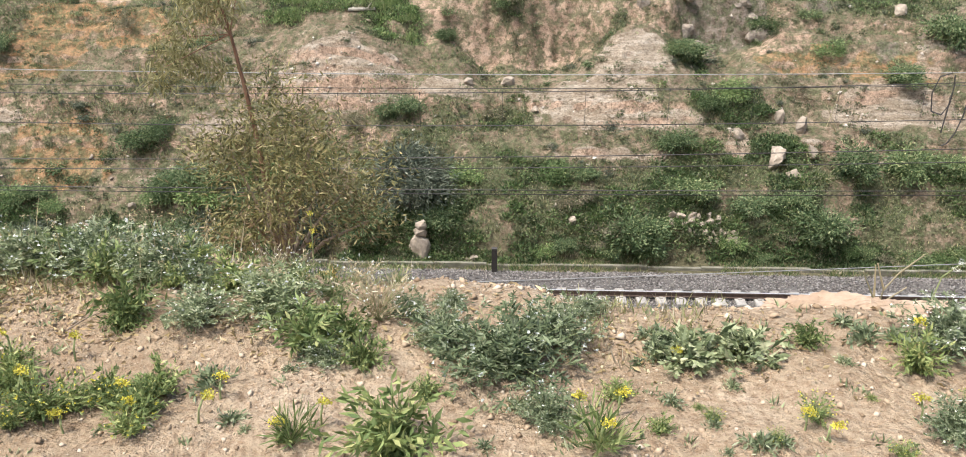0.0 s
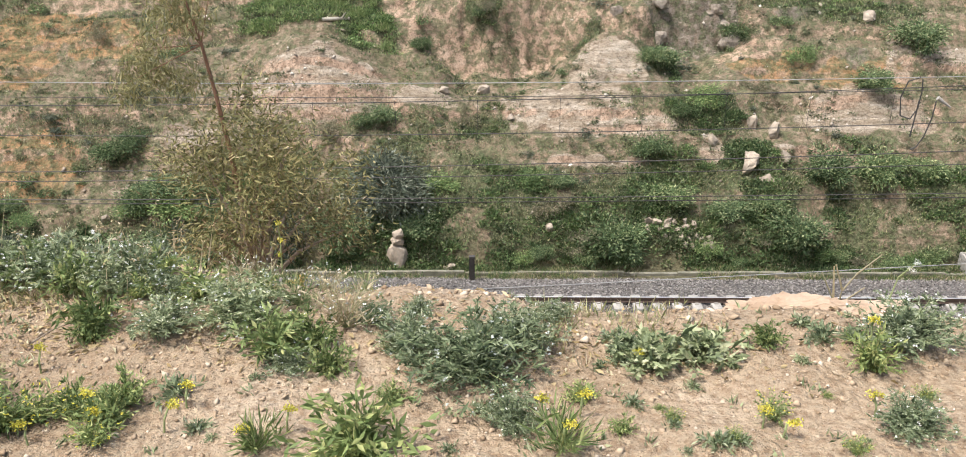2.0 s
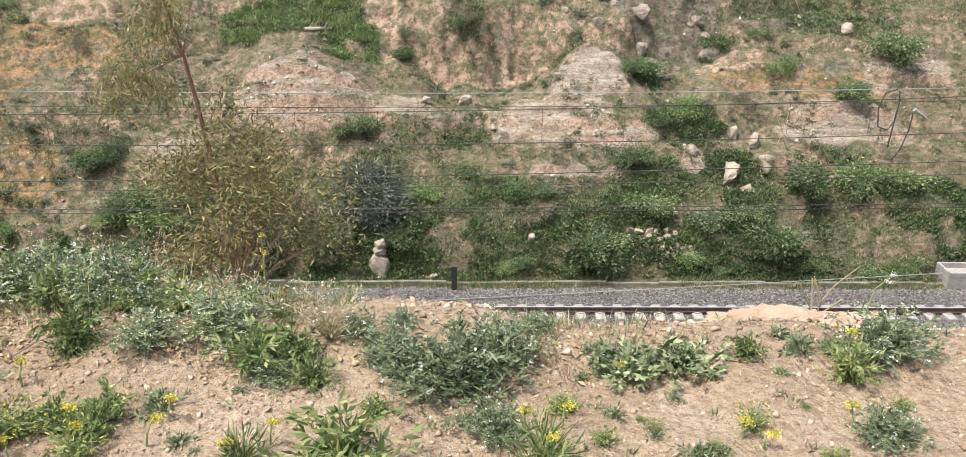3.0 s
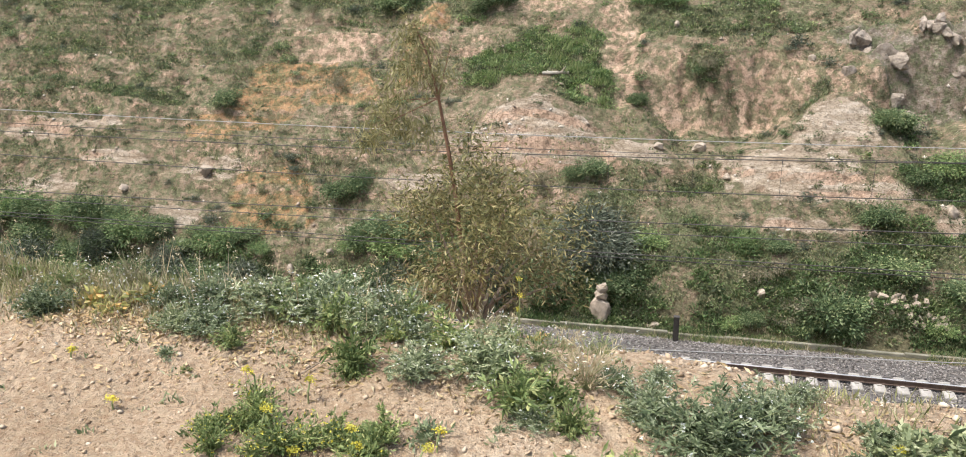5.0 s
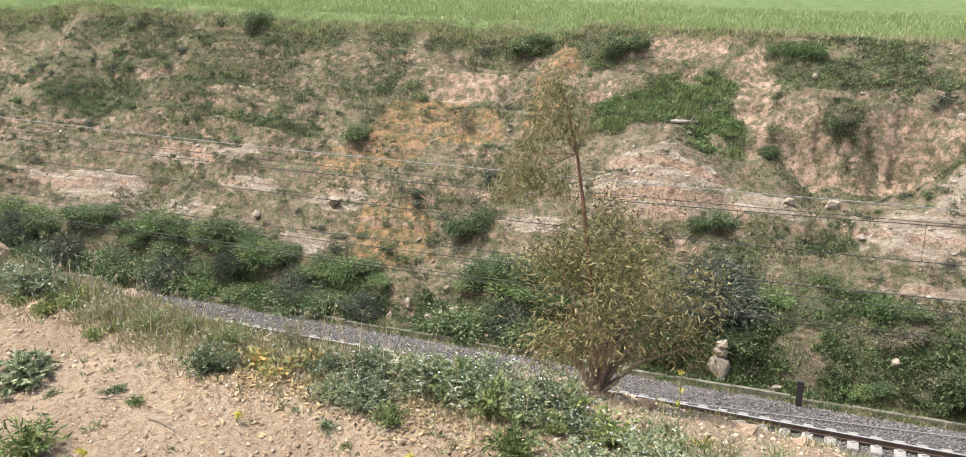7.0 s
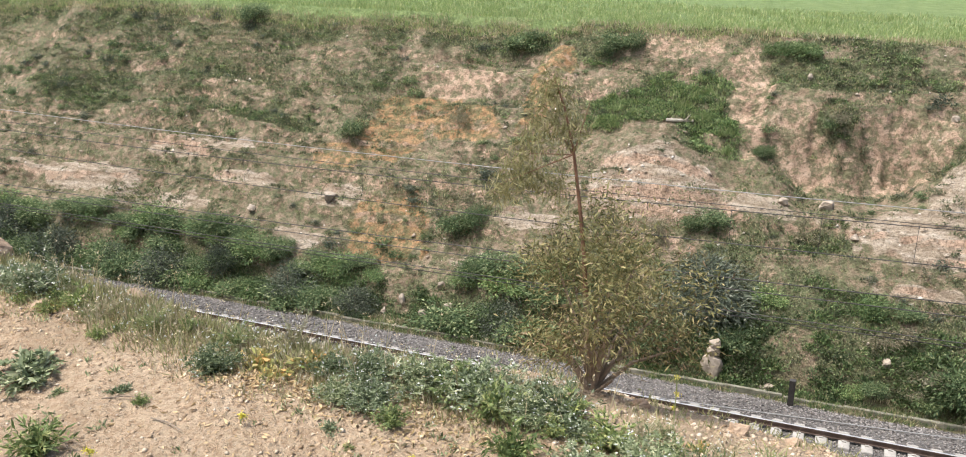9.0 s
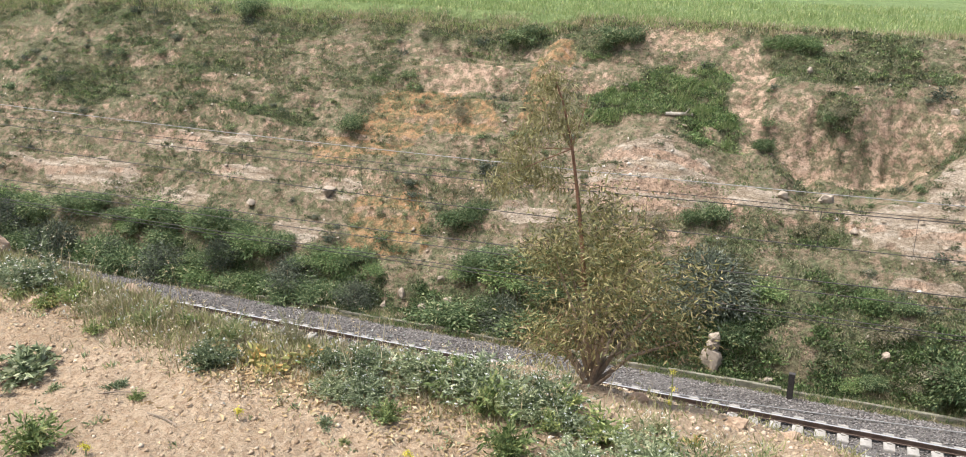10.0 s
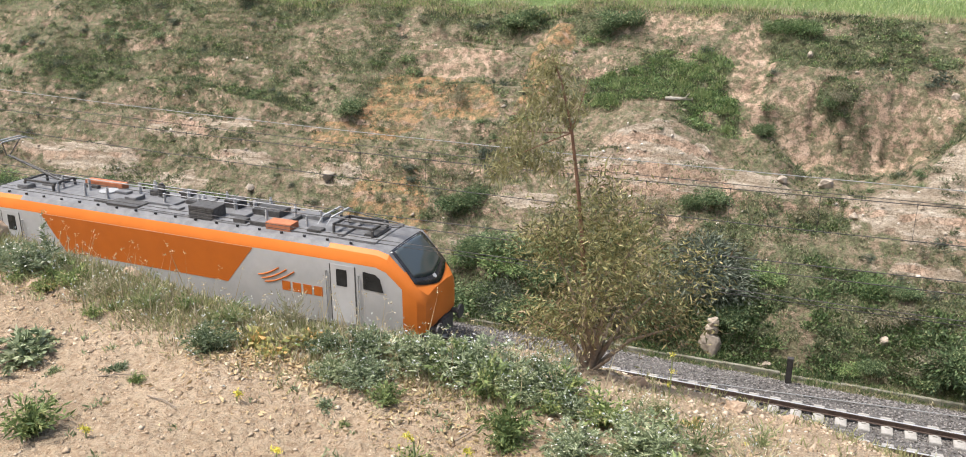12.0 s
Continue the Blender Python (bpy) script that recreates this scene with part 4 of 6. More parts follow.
def build_hill_grass():
    # leafy clumps on the low bank and along the foot
    n = 11000
    x, y = rng.uniform(-40, 24, n), 3.5 + 5.5 * rng.random(n) ** 1.3
    clay, pale, bare, grey, green = zones(x, y)
    patch = 0.6 * smooth_noise(x, y, 1.3, 71) + 0.5 * smooth_noise(0.5 * x, y, 0.5, 72)
    keep = (green > 0.3) & (patch + 0.6 * green > rng.uniform(0.25, 0.7, n))
    p = on_land(x[keep], y[keep], -0.03)
    p = p[:4200]
    tone = smooth_noise(p[:, 0], p[:, 1], 1.7, 73) + 0.8 * rng.normal(size=len(p)) * 0.5
    for name, sel, mat, label in (("bank_weeds", tone < -0.15, LEAF_DARK, "dark green leafy weeds covering the low bank"), ("bank_weeds", (tone >= -0.15) & (tone < 0.35), LEAF_MID, "fresh green leafy weeds covering the low bank"),
                                  ("bank_scrub", (tone >= 0.35) & (tone < 0.7), HILL_SCRUB, "grey-green scrub between the weeds on the low bank"), ("bank_weeds", tone >= 0.7, GRASS, "olive yellowing weeds on the low bank")):
        tagged(link(name, leaf_mesh(name, *mounds(p[sel], 0.24, 70, 0.115, 0.052)), mat), label, "weeds", kind="stuff")
    # clumps on the green patches higher up
    n = 9000
    x, y = rng.uniform(-46, 22, n), rng.uniform(7.5, 15.4, n)
    green = zones(x, y)[4]
    keep = 0.8 * green + 0.5 * smooth_noise(0.6 * x, y, 0.8, 74) > rng.uniform(0.3, 1.0, n)
    p = on_land(x[keep], y[keep], -0.03)[:2600]
    tone = rng.random(len(p))
    for name, sel, mat, label in (("slope_weeds", tone < 0.35, LEAF_DARK, "dark green weeds on the upper slope"), ("slope_weeds", (tone >= 0.35) & (tone < 0.6), LEAF_MID, "fresh green weeds on the upper slope"), ("slope_scrub", tone >= 0.6, HILL_SCRUB, "grey-green scrub on the upper slope")):
        tagged(link(name, leaf_mesh(name, *mounds(p[sel], 0.17, 44, 0.095, 0.045)), mat), label, "weeds", kind="stuff")
    # thick greenery of the hollow
    n = 900
    x, y = rng.uniform(-10.2, -2.6, n), rng.uniform(10.6, 14.2, n)
    keep = zones(x, y)[4] > 0.45
    p = on_land(x[keep], y[keep], -0.03)
    pick = rng.random(len(p)) < 0.6
    tagged(link("hollow_weeds", leaf_mesh("hollow_weeds", *mounds(p[pick], 0.24, 80, 0.10, 0.045)), LEAF_MID), "lush green weeds filling the hollow", "weeds", kind="stuff")
    tagged(link("hollow_grass", leaf_mesh("hollow_grass", *tufts(p[~pick][::2], 46, 0.32, 0.035, 0.6, 0.16)), FIELD), "tall light green grass in the hollow", "grass", kind="stuff")
    # thin cover of the slope
    n = 110000
    x, y = rng.uniform(-50, 24, n), rng.uniform(4.2, 15.8, n)
    clay, pale, bare, grey, green = zones(x, y)
    gate = 0.55 * smooth_noise(0.6 * x, y, 0.9, 31) + 0.45 * smooth_noise(x, y, 0.35, 32) + 0.25 * smooth_noise(x, y, 4.5, 33) + 0.75 * green - 0.12 * pale - 0.15 * clay - 0.7 * bare - 0.4 * grey
    keep = gate > rng.uniform(0.0, 0.6, n)
    p = on_land(x[keep], y[keep], -0.02)
    pick = rng.random(len(p))
    for name, sel, mat, bl, h, w, label in (("hill_grass", pick < 0.5, GRASS, 8, 0.12, 0.032, "thin olive grass tufts scattered over the eroded hillside"),
                                            ("hill_weeds", (pick >= 0.5) & (pick < 0.8), HILL_SCRUB, 9, 0.13, 0.04, "small grey-green weeds dotted over the hillside"),
                                            ("dry_grass", pick >= 0.8, DRY, 7, 0.13, 0.022, "dry straw-coloured grass tufts on the hillside")):
        q = p[sel]
        q = q[rng.permutation(len(q))[:18000]]
        tagged(link(name, leaf_mesh(name, *tufts(q, bl, h, w, 1.0, 0.09)), mat), label, "grass", kind="stuff")
    # rounded tussocks in loose rows along the ledges
    n = 9000
    x, y = rng.uniform(-48, 22, n), rng.uniform(5.5, 15.2, n)
    clay, pale, bare, grey, green = zones(x, y)
    keep = smooth_noise(0.6 * x, y, 1.0, 51) + 0.7 * smooth_noise(x, y, 0.45, 52) - 0.1 * pale - 1.2 * bare > 0.36
    tagged(link("hill_scrub", leaf_mesh("hill_scrub", *mounds(on_land(x[keep], y[keep], -0.03), 0.13, 34, 0.085, 0.035)), HILL_SCRUB), "small grey-green scrub dotted over the hillside", "scrub", kind="stuff")
    # loose stones of the slope
    n = 5200
    x, y = rng.uniform(-44, 22, n), rng.uniform(5.0, 15.0, n)
    clay, pale, bare, grey, green = zones(x, y)
    keep = pale + 0.5 * grey + 0.12 > rng.random(n)
    x, y = x[keep], y[keep]
    tagged(link("hill_rubble", stones_mesh("hill_rubble", on_land(x, y, 0.0), 0.025 + 0.10 * rng.random(len(x)) ** 4), MARL_BITS), "pale stones lying loose on the slope", "rubble", kind="stuff")
    n = 11000
    x, y = rng.uniform(-60, 26, n), 15.2 + 14 * rng.random(n) ** 1.6
    tagged(link("field_grass", leaf_mesh("field_grass", *tufts(on_land(x, y, -0.02), 9, 0.24, 0.03, 0.4, 0.25)), FIELD), "green young crop on the field above the cutting", "grass", kind="stuff")
    n = 1500
    x, y = rng.uniform(-50, 26, n), rng.normal(15.35, 0.25, n)
    tagged(link("field_margin", leaf_mesh("field_margin", *tufts(on_land(x, y, -0.02), 14, 0.26, 0.02, 0.5, 0.15)), DRY), "straw-coloured grass along the field's edge", "grass", kind="stuff")
    n = 5000
    x, y = rng.uniform(-36, 22, n), rng.uniform(2.95, 4.0, n)
    keep = smooth_noise(x, y, 1.1, 81) > -0.35
    for name, mat, a, label in (("verge_grass", GRASS, 0, "olive grass on the verge beside the ballast"), ("verge_weeds", LEAF_MID, 1, "green weeds on the verge beside the ballast"), ("verge_straw", DRY, 2, "dry grass on the verge beside the ballast")):
        q = on_land(x[keep], y[keep], -0.02)[a::3]
        tagged(link(name, leaf_mesh(name, *tufts(q, 13, 0.21, 0.018, 0.55, 0.10)), mat), label, "grass", kind="stuff")


build_hill_grass()


# ---- young gum tree on the near slope ----
def build_tree():
    x0, y0 = -1.22, -16.1
    z0 = height(x0, y0)
    tree = tagged(new("gum_tree"), "young olive-leaved gum tree with a tall thin leader", "tree")
    tree.location = (x0, y0, z0)
    h = 9.05 - z0
    bm = bmesh.new()
    limbs = [((0.05, 0, -0.2), (0.0, 0, h), 0.062, 0.050), ((0.02, -0.05, h * 0.15), (0.22, -0.18, h + 0.25), 0.020, 0.012), ((0.0, -0.04, h * 0.8), (-0.30, -0.2, h + 0.55), 0.034, 0.018), ((0.0, -0.04, h * 0.9), (0.16, -0.2, h + 0.7), 0.03, 0.016), ((0, 0, h), (-0.06, 0, h + 0.45), 0.06, 0.04), ((-0.06, 0, h + 0.45), (-0.10, 0.0, h + 0.92), 0.035, 0.028)]
    for a, b, r, s in limbs:
        rod(bm, a, b, r, s, 9)
    part("trunk", bm, BARK, tree, "grey-brown forked trunk")
    stem = [(-0.10, 0, h + 0.90), (-0.14, 0, h + 1.35), (-0.20, 0, h + 1.8), (-0.27, 0, h + 2.25), (-0.36, 0, h + 2.6), (-0.46, 0, h + 2.85)]
    bm = bmesh.new()
    for i, (a, b) in enumerate(zip(stem, stem[1:])):
        rod(bm, a, b, 0.024 - 0.0038 * i, 0.0202 - 0.0038 * i, 7)
    for b in ((-0.75, 0.1, h + 2.15), (-0.9, -0.1, h + 1.9), (-0.6, 0.1, h + 2.65), (-0.15, 0.1, h + 2.7)):
        rod(bm, (-0.27, 0, h + 2.2), b, 0.007, 0.002, 5)
    part("leader", bm, BARK_RED, tree, "tall thin reddish leader")
    ends = []
    for i in range(26):
        a = i * 2.4
        r = 0.35 + 0.6 * ((i * 0.618) % 1)
        ends.append(Vector((r * math.cos(a) * 0.80 + 0.05, r * math.sin(a) * 0.75, h + 0.45 + 1.05 * ((i * 0.7548) % 1) * (1.2 - 0.5 * r))))
    ends += [Vector((0.05 + 0.16 * math.cos(2.1 * i), 0.15 * math.sin(2.1 * i), h + 1.25 + 0.11 * i)) for i in range(5)]
    for e in ends[:16]:
        bm = bmesh.new()
        mid = Vector((e.x * 0.45, e.y * 0.45, h + 0.1 + 0.45 * (e.z - h)))
        rod(bm, (0, 0, h * 0.9), mid, 0.028, 0.018, 6)
        rod(bm, mid, e, 0.018, 0.006, 5)
        part("branch", bm, BARK, tree)
    n = 10500
    c = np.array([tuple(e) for e in ends])
    k = rng.integers(0, len(c), n)
    p = c[k] + rng.normal(size=(n, 3)) * [0.16, 0.16, 0.14]
    r = np.hypot(p[:, 0], p[:, 1])
    p = p[p[:, 2] > h + 0.42 - 0.25 * np.minimum(r, 1.0) + 0.15 * rng.random(n)]
    n = len(p)
    d = rng.normal(size=(n, 3)) * 0.6 + unit(p - [0, 0, h + 0.6]) * 0.5
    d[:, 2] -= 0.25
    withered = rng.random(n) < np.clip(0.62 - 0.5 * (p[:, 2] - h - 0.2) - 0.25 * np.hypot(p[:, 0], p[:, 1]), 0.08, 0.5)
    for name, sel, mat, label in (("crown", ~withered, LEAF_OLIVE, "bushy crown of narrow olive leaves"), ("withered_leaves", withered, LEAF_BROWN, "withered brown leaves inside the crown")):
        k = int(sel.sum())
        link(name, leaf_mesh(name, p[sel], d[sel], rng.uniform(0.04, 0.095, k), rng.uniform(0.009, 0.018, k)), mat, tree, label)
    n = 2100
    c = np.array([(-0.45, 0, h + 2.68), (-0.58, 0.05, h + 2.45), (-0.38, 0, h + 2.52), (-0.75, 0, h + 2.0), (-0.90, 0, h + 1.85), (-0.62, 0.1, h + 1.95), (-0.48, 0, h + 2.8), (-0.30, 0, h + 2.40), (-0.66, 0, h + 2.25), (-0.45, 0.1, h + 1.9), (-0.82, 0.1, h + 2.1)])
    k = rng.integers(0, len(c), n)
    p = c[k] + rng.normal(size=(n, 3)) * [0.085, 0.10, 0.075]
    d = rng.normal(size=(n, 3)) * 0.55
    d[:, 2] -= 0.6
    link("top_foliage", leaf_mesh("top_foliage", p, d, rng.uniform(0.06, 0.11, n), rng.uniform(0.009, 0.016, n)), LEAF_PALE, tree, "drooping narrow leaves round the leader's tip")


build_tree()


# ---- plants and stones of the mound ----
def weed(name, label, leafm, n_stem, reach, tall, leaf, width, per_stem, petals=None, blooms=0, petal=0.007, droop=0.15, stem_r=0.0025, lobes=False, category="weed"):
    """A wild plant one metre across its reach of 1: stems, leaves along them, flowers."""
    root = tagged(new(name), label, category)
    a = rng.uniform(0, 6.28, n_stem)
    r = reach * np.sqrt(rng.random(n_stem))
    tips = np.stack([r * np.cos(a), r * np.sin(a), tall * rng.uniform(0.45, 1.1, n_stem) * (1.1 - 0.5 * r / reach)], 1)
    bm = bmesh.new()
    for t in tips[:40]:
        mid = (t[0] * 0.4, t[1] * 0.4, t[2] * 0.6)
        rod(bm, (0, 0, -0.01), mid, stem_r, stem_r * 0.9, 4)
        rod(bm, mid, t, stem_r * 0.9, stem_r * 0.6, 4)
    part("stem", bm, STEM, root)
    s = rng.uniform(0.15, 1.0, (n_stem, per_stem, 1))
    low = np.minimum(s / 0.6, 1)
    base = tips[:, None] * np.concatenate([0.4 * low + 0.6 * np.maximum(s - 0.6, 0) / 0.4, 0.4 * low + 0.6 * np.maximum(s - 0.6, 0) / 0.4, s ** 0.8], 2)
    p = base.reshape(-1, 3)
    n = len(p)
    out = unit(np.repeat(tips, per_stem, 0) * [1, 1, 0.3])
    d = rng.normal(size=(n, 3)) * 0.55 + out * 0.6
    d[:, 2] += 0.25 - droop
    ln, w = leaf * rng.uniform(0.55, 1.25, n), width * rng.uniform(0.7, 1.25, n)
    if lobes:       # toothed leaves: side lobes set along each leaf
        dd = unit(d)
        side = unit(np.cross(dd, [0, 0, 1.0]))
        P, D, L, W = [p], [d], [ln], [w * 0.7]
        for f, sg in ((0.25, 1), (0.3, -1), (0.5, 1), (0.55, -1)):
            P.append(p + dd * (f * ln)[:, None]), D.append(dd * 0.55 + sg * side), L.append(ln * 0.42), W.append(w * 0.5)
        p, d, ln, w = np.concatenate(P), np.concatenate(D), np.concatenate(L), np.concatenate(W)
    link("leaves", leaf_mesh("leaves", p, d, ln, w, fold=0.2), leafm, root)
    if petals:
        k = rng.integers(0, n_stem, blooms)
        c = tips[k] + rng.normal(size=(blooms, 3)) * [0.014, 0.014, 0.010] + [0, 0, 0.012]
        pp, dd = np.repeat(c, 4, 0), rng.normal(size=(blooms * 4, 3))
        dd[:, 2] = np.abs(dd[:, 2]) * 0.5 + 0.1
        link("bloom", leaf_mesh("bloom", pp, dd, petal * rng.uniform(0.7, 1.2, len(pp)), petal * 0.8), petals, root)["kind"] = "stuff"
    return root


def build_mound_plants():
    make = {
        "silver": [weed("wild_radish", "silvery green wild radish with small white flowers", LEAF_SILVER, 90, 0.48, 0.36, 0.10, 0.026, 11, WHITE_PETAL, 40, 0.017, lobes=True) for _ in range(2)],
        "weed": [weed("leafy_weed", "fresh green broad-leaved weed on bare soil", LEAF_WEED, 60, 0.43, 0.50, 0.105, 0.030, 14, droop=0.2) for _ in range(2)],
        "broad": [weed("broadleaf_rosette", "low dark green broad-leaved rosette on bare soil", LEAF_SILVER, 34, 0.44, 0.20, 0.20, 0.085, 5, lobes=True)],
        "grass": [weed("grass_clump", "upright green grass clump on bare soil", LEAF_WEED, 40, 0.42, 0.45, 0.28, 0.026, 5, droop=-0.4)],
        "yellow": [weed("wild_mustard", "green wild mustard with small yellow flower heads", LEAF_WEED, 64, 0.46, 0.50, 0.105, 0.024, 11, YELLOW_PETAL, 30, 0.026)],
        "tuft": [weed("grey_tuft", "small grey-green tuft on bare soil", LEAF_SILVER, 30, 0.45, 0.22, 0.18, 0.05, 5)],
        "feather": [weed("feathery_grass", "thin dry feathery grass with tiny pale flowers", DRY, 60, 0.5, 0.55, 0.12, 0.014, 6, WHITE_PETAL, 20, 0.02, droop=-0.3), weed("feathery_weed", "thin olive feathery weed with tiny pale flowers", GRASS, 60, 0.5, 0.50, 0.12, 0.016, 6, WHITE_PETAL, 24, 0.02, droop=-0.3)],
        "dying": [weed("yellowing_weed", "yellowing broad-leaved weed with withered lower leaves", DYING, 26, 0.42, 0.34, 0.20, 0.085, 7, droop=0.3)],
        "spire": [weed("tall_weed", "tall grey-green weed spire", LEAF_SILVER, 7, 0.10, 0.9, 0.12, 0.03, 12, WHITE_PETAL, 10, 0.02, lobes=True)],
    }
    return make


KINDS = build_mound_plants()
planted = {}


def set_out(kind, *spots):
    """Plants of one kind: place and width of each."""
    for x, y, s in spots:
        protos = KINDS[kind]
        k = planted.get(kind, 0)
        planted[kind] = k + 1
        o = protos[k % len(protos)]
        s = s * 1.08
        m = pose(x, y, height(x, y) - 0.004, rng.uniform(-5, 5), rng.uniform(-5, 5), (sum(planted.values()) * 137.5) % 360)
        if k >= len(protos):
            o = copy_thing(o, m)
        o.matrix_basis = m @ Matrix.Diagonal((s, s, s * rng.uniform(0.85, 1.15), 1))


set_out("silver", (0.79, -21.44, 0.37), (0.07, -21.32, 0.22), (0.24, -21.25, 0.30), (-0.46, -21.04, 0.30), (-0.28, -21.04, 0.30), (-0.08, -21.05, 0.28), (0.88, -21.64, 0.17), (1.80, -21.35, 0.28), (1.67, -21.66, 0.18), (0.65, -21.34, 0.20), (0.91, -21.33, 0.22), (-2.13, -20.97, 0.26))
set_out("silver", (-1.12, -21.20, 0.20), (-0.66, -21.05, 0.22), (-0.14, -21.12, 0.20), (-0.48, -21.04, 0.20), (-0.78, -21.08, 0.16), (-2.32, -20.91, 0.20), (0.02, -21.12, 0.15))
set_out("weed", (0.34, -21.39, 0.24), (0.48, -21.45, 0.15), (-0.11, -21.29, 0.20), (0.10, -21.13, 0.20), (0.59, -21.75, 0.30), (-0.03, -21.59, 0.12), (0.08, -21.66, 0.14), (0.63, -21.55, 0.09), (1.03, -21.55, 0.10), (1.68, -21.44, 0.17), (-0.23, -21.57, 0.13), (0.42, -21.35, 0.16))
set_out("weed", (1.47, -21.35, 0.12), (-1.89, -20.99, 0.15), (-0.36, -21.03, 0.24), (-0.04, -21.04, 0.18), (-1.27, -21.73, 0.22), (-0.23, -21.12, 0.20), (-1.64, -21.16, 0.10))
set_out("feather", (0.49, -21.27, 0.22), (0.36, -21.18, 0.20), (-1.00, -20.94, 0.20), (-1.52, -21.03, 0.18), (-1.73, -21.04, 0.16), (-1.19, -21.02, 0.20), (0.18, -21.09, 0.15), (-0.15, -20.93, 0.14))
set_out("grass", (0.97, -21.73, 0.17), (0.39, -21.72, 0.13))
set_out("yellow", (-0.13, -21.67, 0.17), (1.41, -21.62, 0.10), (-0.28, -21.50, 0.12), (0.07, -21.72, 0.13))
set_out("tuft", (0.18, -21.56, 0.13), (0.25, -21.66, 0.08), (1.28, -21.72, 0.10), (1.14, -21.56, 0.07), (1.21, -21.64, 0.06), (1.61, -21.33, 0.12), (0.82, -21.58, 0.08), (-0.52, -21.25, 0.07), (-1.49, -21.46, 0.07))
set_out("broad", (1.19, -21.40, 0.20), (1.33, -21.39, 0.22), (1.16, -21.35, 0.14), (-1.68, -21.41, 0.25))
set_out("spire", (-2.12, -20.89, 0.24))
set_out("dying", (-1.02, -21.10, 0.15), (-0.86, -21.08, 0.15), (-0.74, -21.06, 0.09), (-0.93, -21.16, 0.10), (-0.24, -21.06, 0.08), (-0.6, -21.12, 0.06), (0.32, -21.02, 0.07), (0.02, -21.06, 0.07), (-1.95, -21.06, 0.10))


def sow(kind, n, x0, x1, y0, y1, s0, s1):
    set_out(kind, *[(rng.uniform(x0, x1), rng.uniform(y0, y1), rng.uniform(s0, s1)) for _ in range(n)])


sow("yellow", 5, -0.35, 0.02, -21.75, -21.55, 0.08, 0.15)
sow("weed", 6, -0.4, 0.1, -21.7, -21.45, 0.08, 0.16)
sow("silver", 4, -0.75, -0.25, -21.2, -21.05, 0.12, 0.2)
sow("weed", 7, -0.6, 0.5, -21.35, -21.12, 0.08, 0.14)
sow("tuft", 16, -2.0, 2.0, -21.75, -21.15, 0.03, 0.09)
sow("weed", 10, -1.9, 1.9, -21.7, -21.2, 0.03, 0.08)
sow("feather", 9, -2.2, 0.5, -21.05, -20.92, 0.10, 0.17)
sow("weed", 6, -2.1, -1.4, -21.1, -20.9, 0.07, 0.14)
sow("tuft", 6, 1.0, 1.7, -21.45, -21.25, 0.06, 0.12)
sow("yellow", 4, 1.1, 1.9, -21.75, -21.5, 0.05, 0.10)
sow("silver", 5, 0.35, 1.0, -21.45, -21.2, 0.10, 0.2)


def stalk(name, label, x, y, h, lean, heads, mat, petals, dry=False):
    root = tagged(new(name), label, "flower stalk")
    root.location = (x, y, height(x, y))
    bm = bmesh.new()
    pts = [Vector((0, 0, -0.01)), Vector((lean * 0.2, 0, h * 0.45)), Vector((lean * 0.45, 0.01, h * 0.75)), Vector((lean, 0, h))]
    for a, b in zip(pts, pts[1:]):
        rod(bm, a, b, 0.0026, 0.002, 5)
    part("stem", bm, STEM if not dry else DRY, root)
    for hx, hz in heads:
        n = 40
        c = np.array([lean * hz ** 1.5 + hx, 0, h * hz]) + rng.normal(size=(n, 3)) * [0.0045, 0.0045, 0.0035]
        d = rng.normal(size=(n, 3))
        link("flower_head", leaf_mesh("flower_head", c, d, np.full(n, 0.0046), np.full(n, 0.0036)), petals, root)
    return root


stalk("mustard_stalk", "tall thin mustard stalk with yellow flower heads", 0.205, -20.72, 0.27, 0.0, ((0, 1.0), (0.006, 0.80), (-0.004, 0.62)), STEM, YELLOW_PETAL)
stalk("mustard_stalk", "short mustard stalk with yellow flower heads", 0.475, -20.78, 0.075, 0.01, ((0, 1.0), (-0.03, 0.75)), STEM, YELLOW_PETAL)
for x, y, h, lean in ((-0.27, -21.50, 0.10, -0.02), (-0.16, -21.46, 0.07, 0.01), (-0.20, -21.62, 0.08, 0.02), (0.03, -21.64, 0.07, 0.0), (0.05, -21.68, 0.05, 0.01), (0.21, -21.60, 0.06, 0.01), (0.19, -21.68, 0.07, 0.03), (0.36, -21.72, 0.05, 0.0), (0.43, -21.66, 0.06, 0.01),
                      (-0.06, -21.72, 0.05, -0.01), (0.94, -21.66, 0.08, 0.0), (0.97, -21.74, 0.07, 0.02), (1.38, -21.66, 0.05, 0.0), (1.41, -21.69, 0.04, 0.02), (1.62, -21.62, 0.06, -0.01), (1.17, -21.42, 0.04, 0.0), (1.70, -21.38, 0.09, 0.0), (1.02, -21.62, 0.06, 0.01), (-0.86, -21.42, 0.03, 0.01), (-1.12, -21.70, 0.03, 0.0), (-0.62, -21.58, 0.03, 0.0)):
    stalk("mustard_stalk", "thin mustard stalk with a yellow flower head above bare soil", x, y, h, lean, ((0, 1.0), (0.008, 0.93), (-0.007, 0.96)), STEM, YELLOW_PETAL)
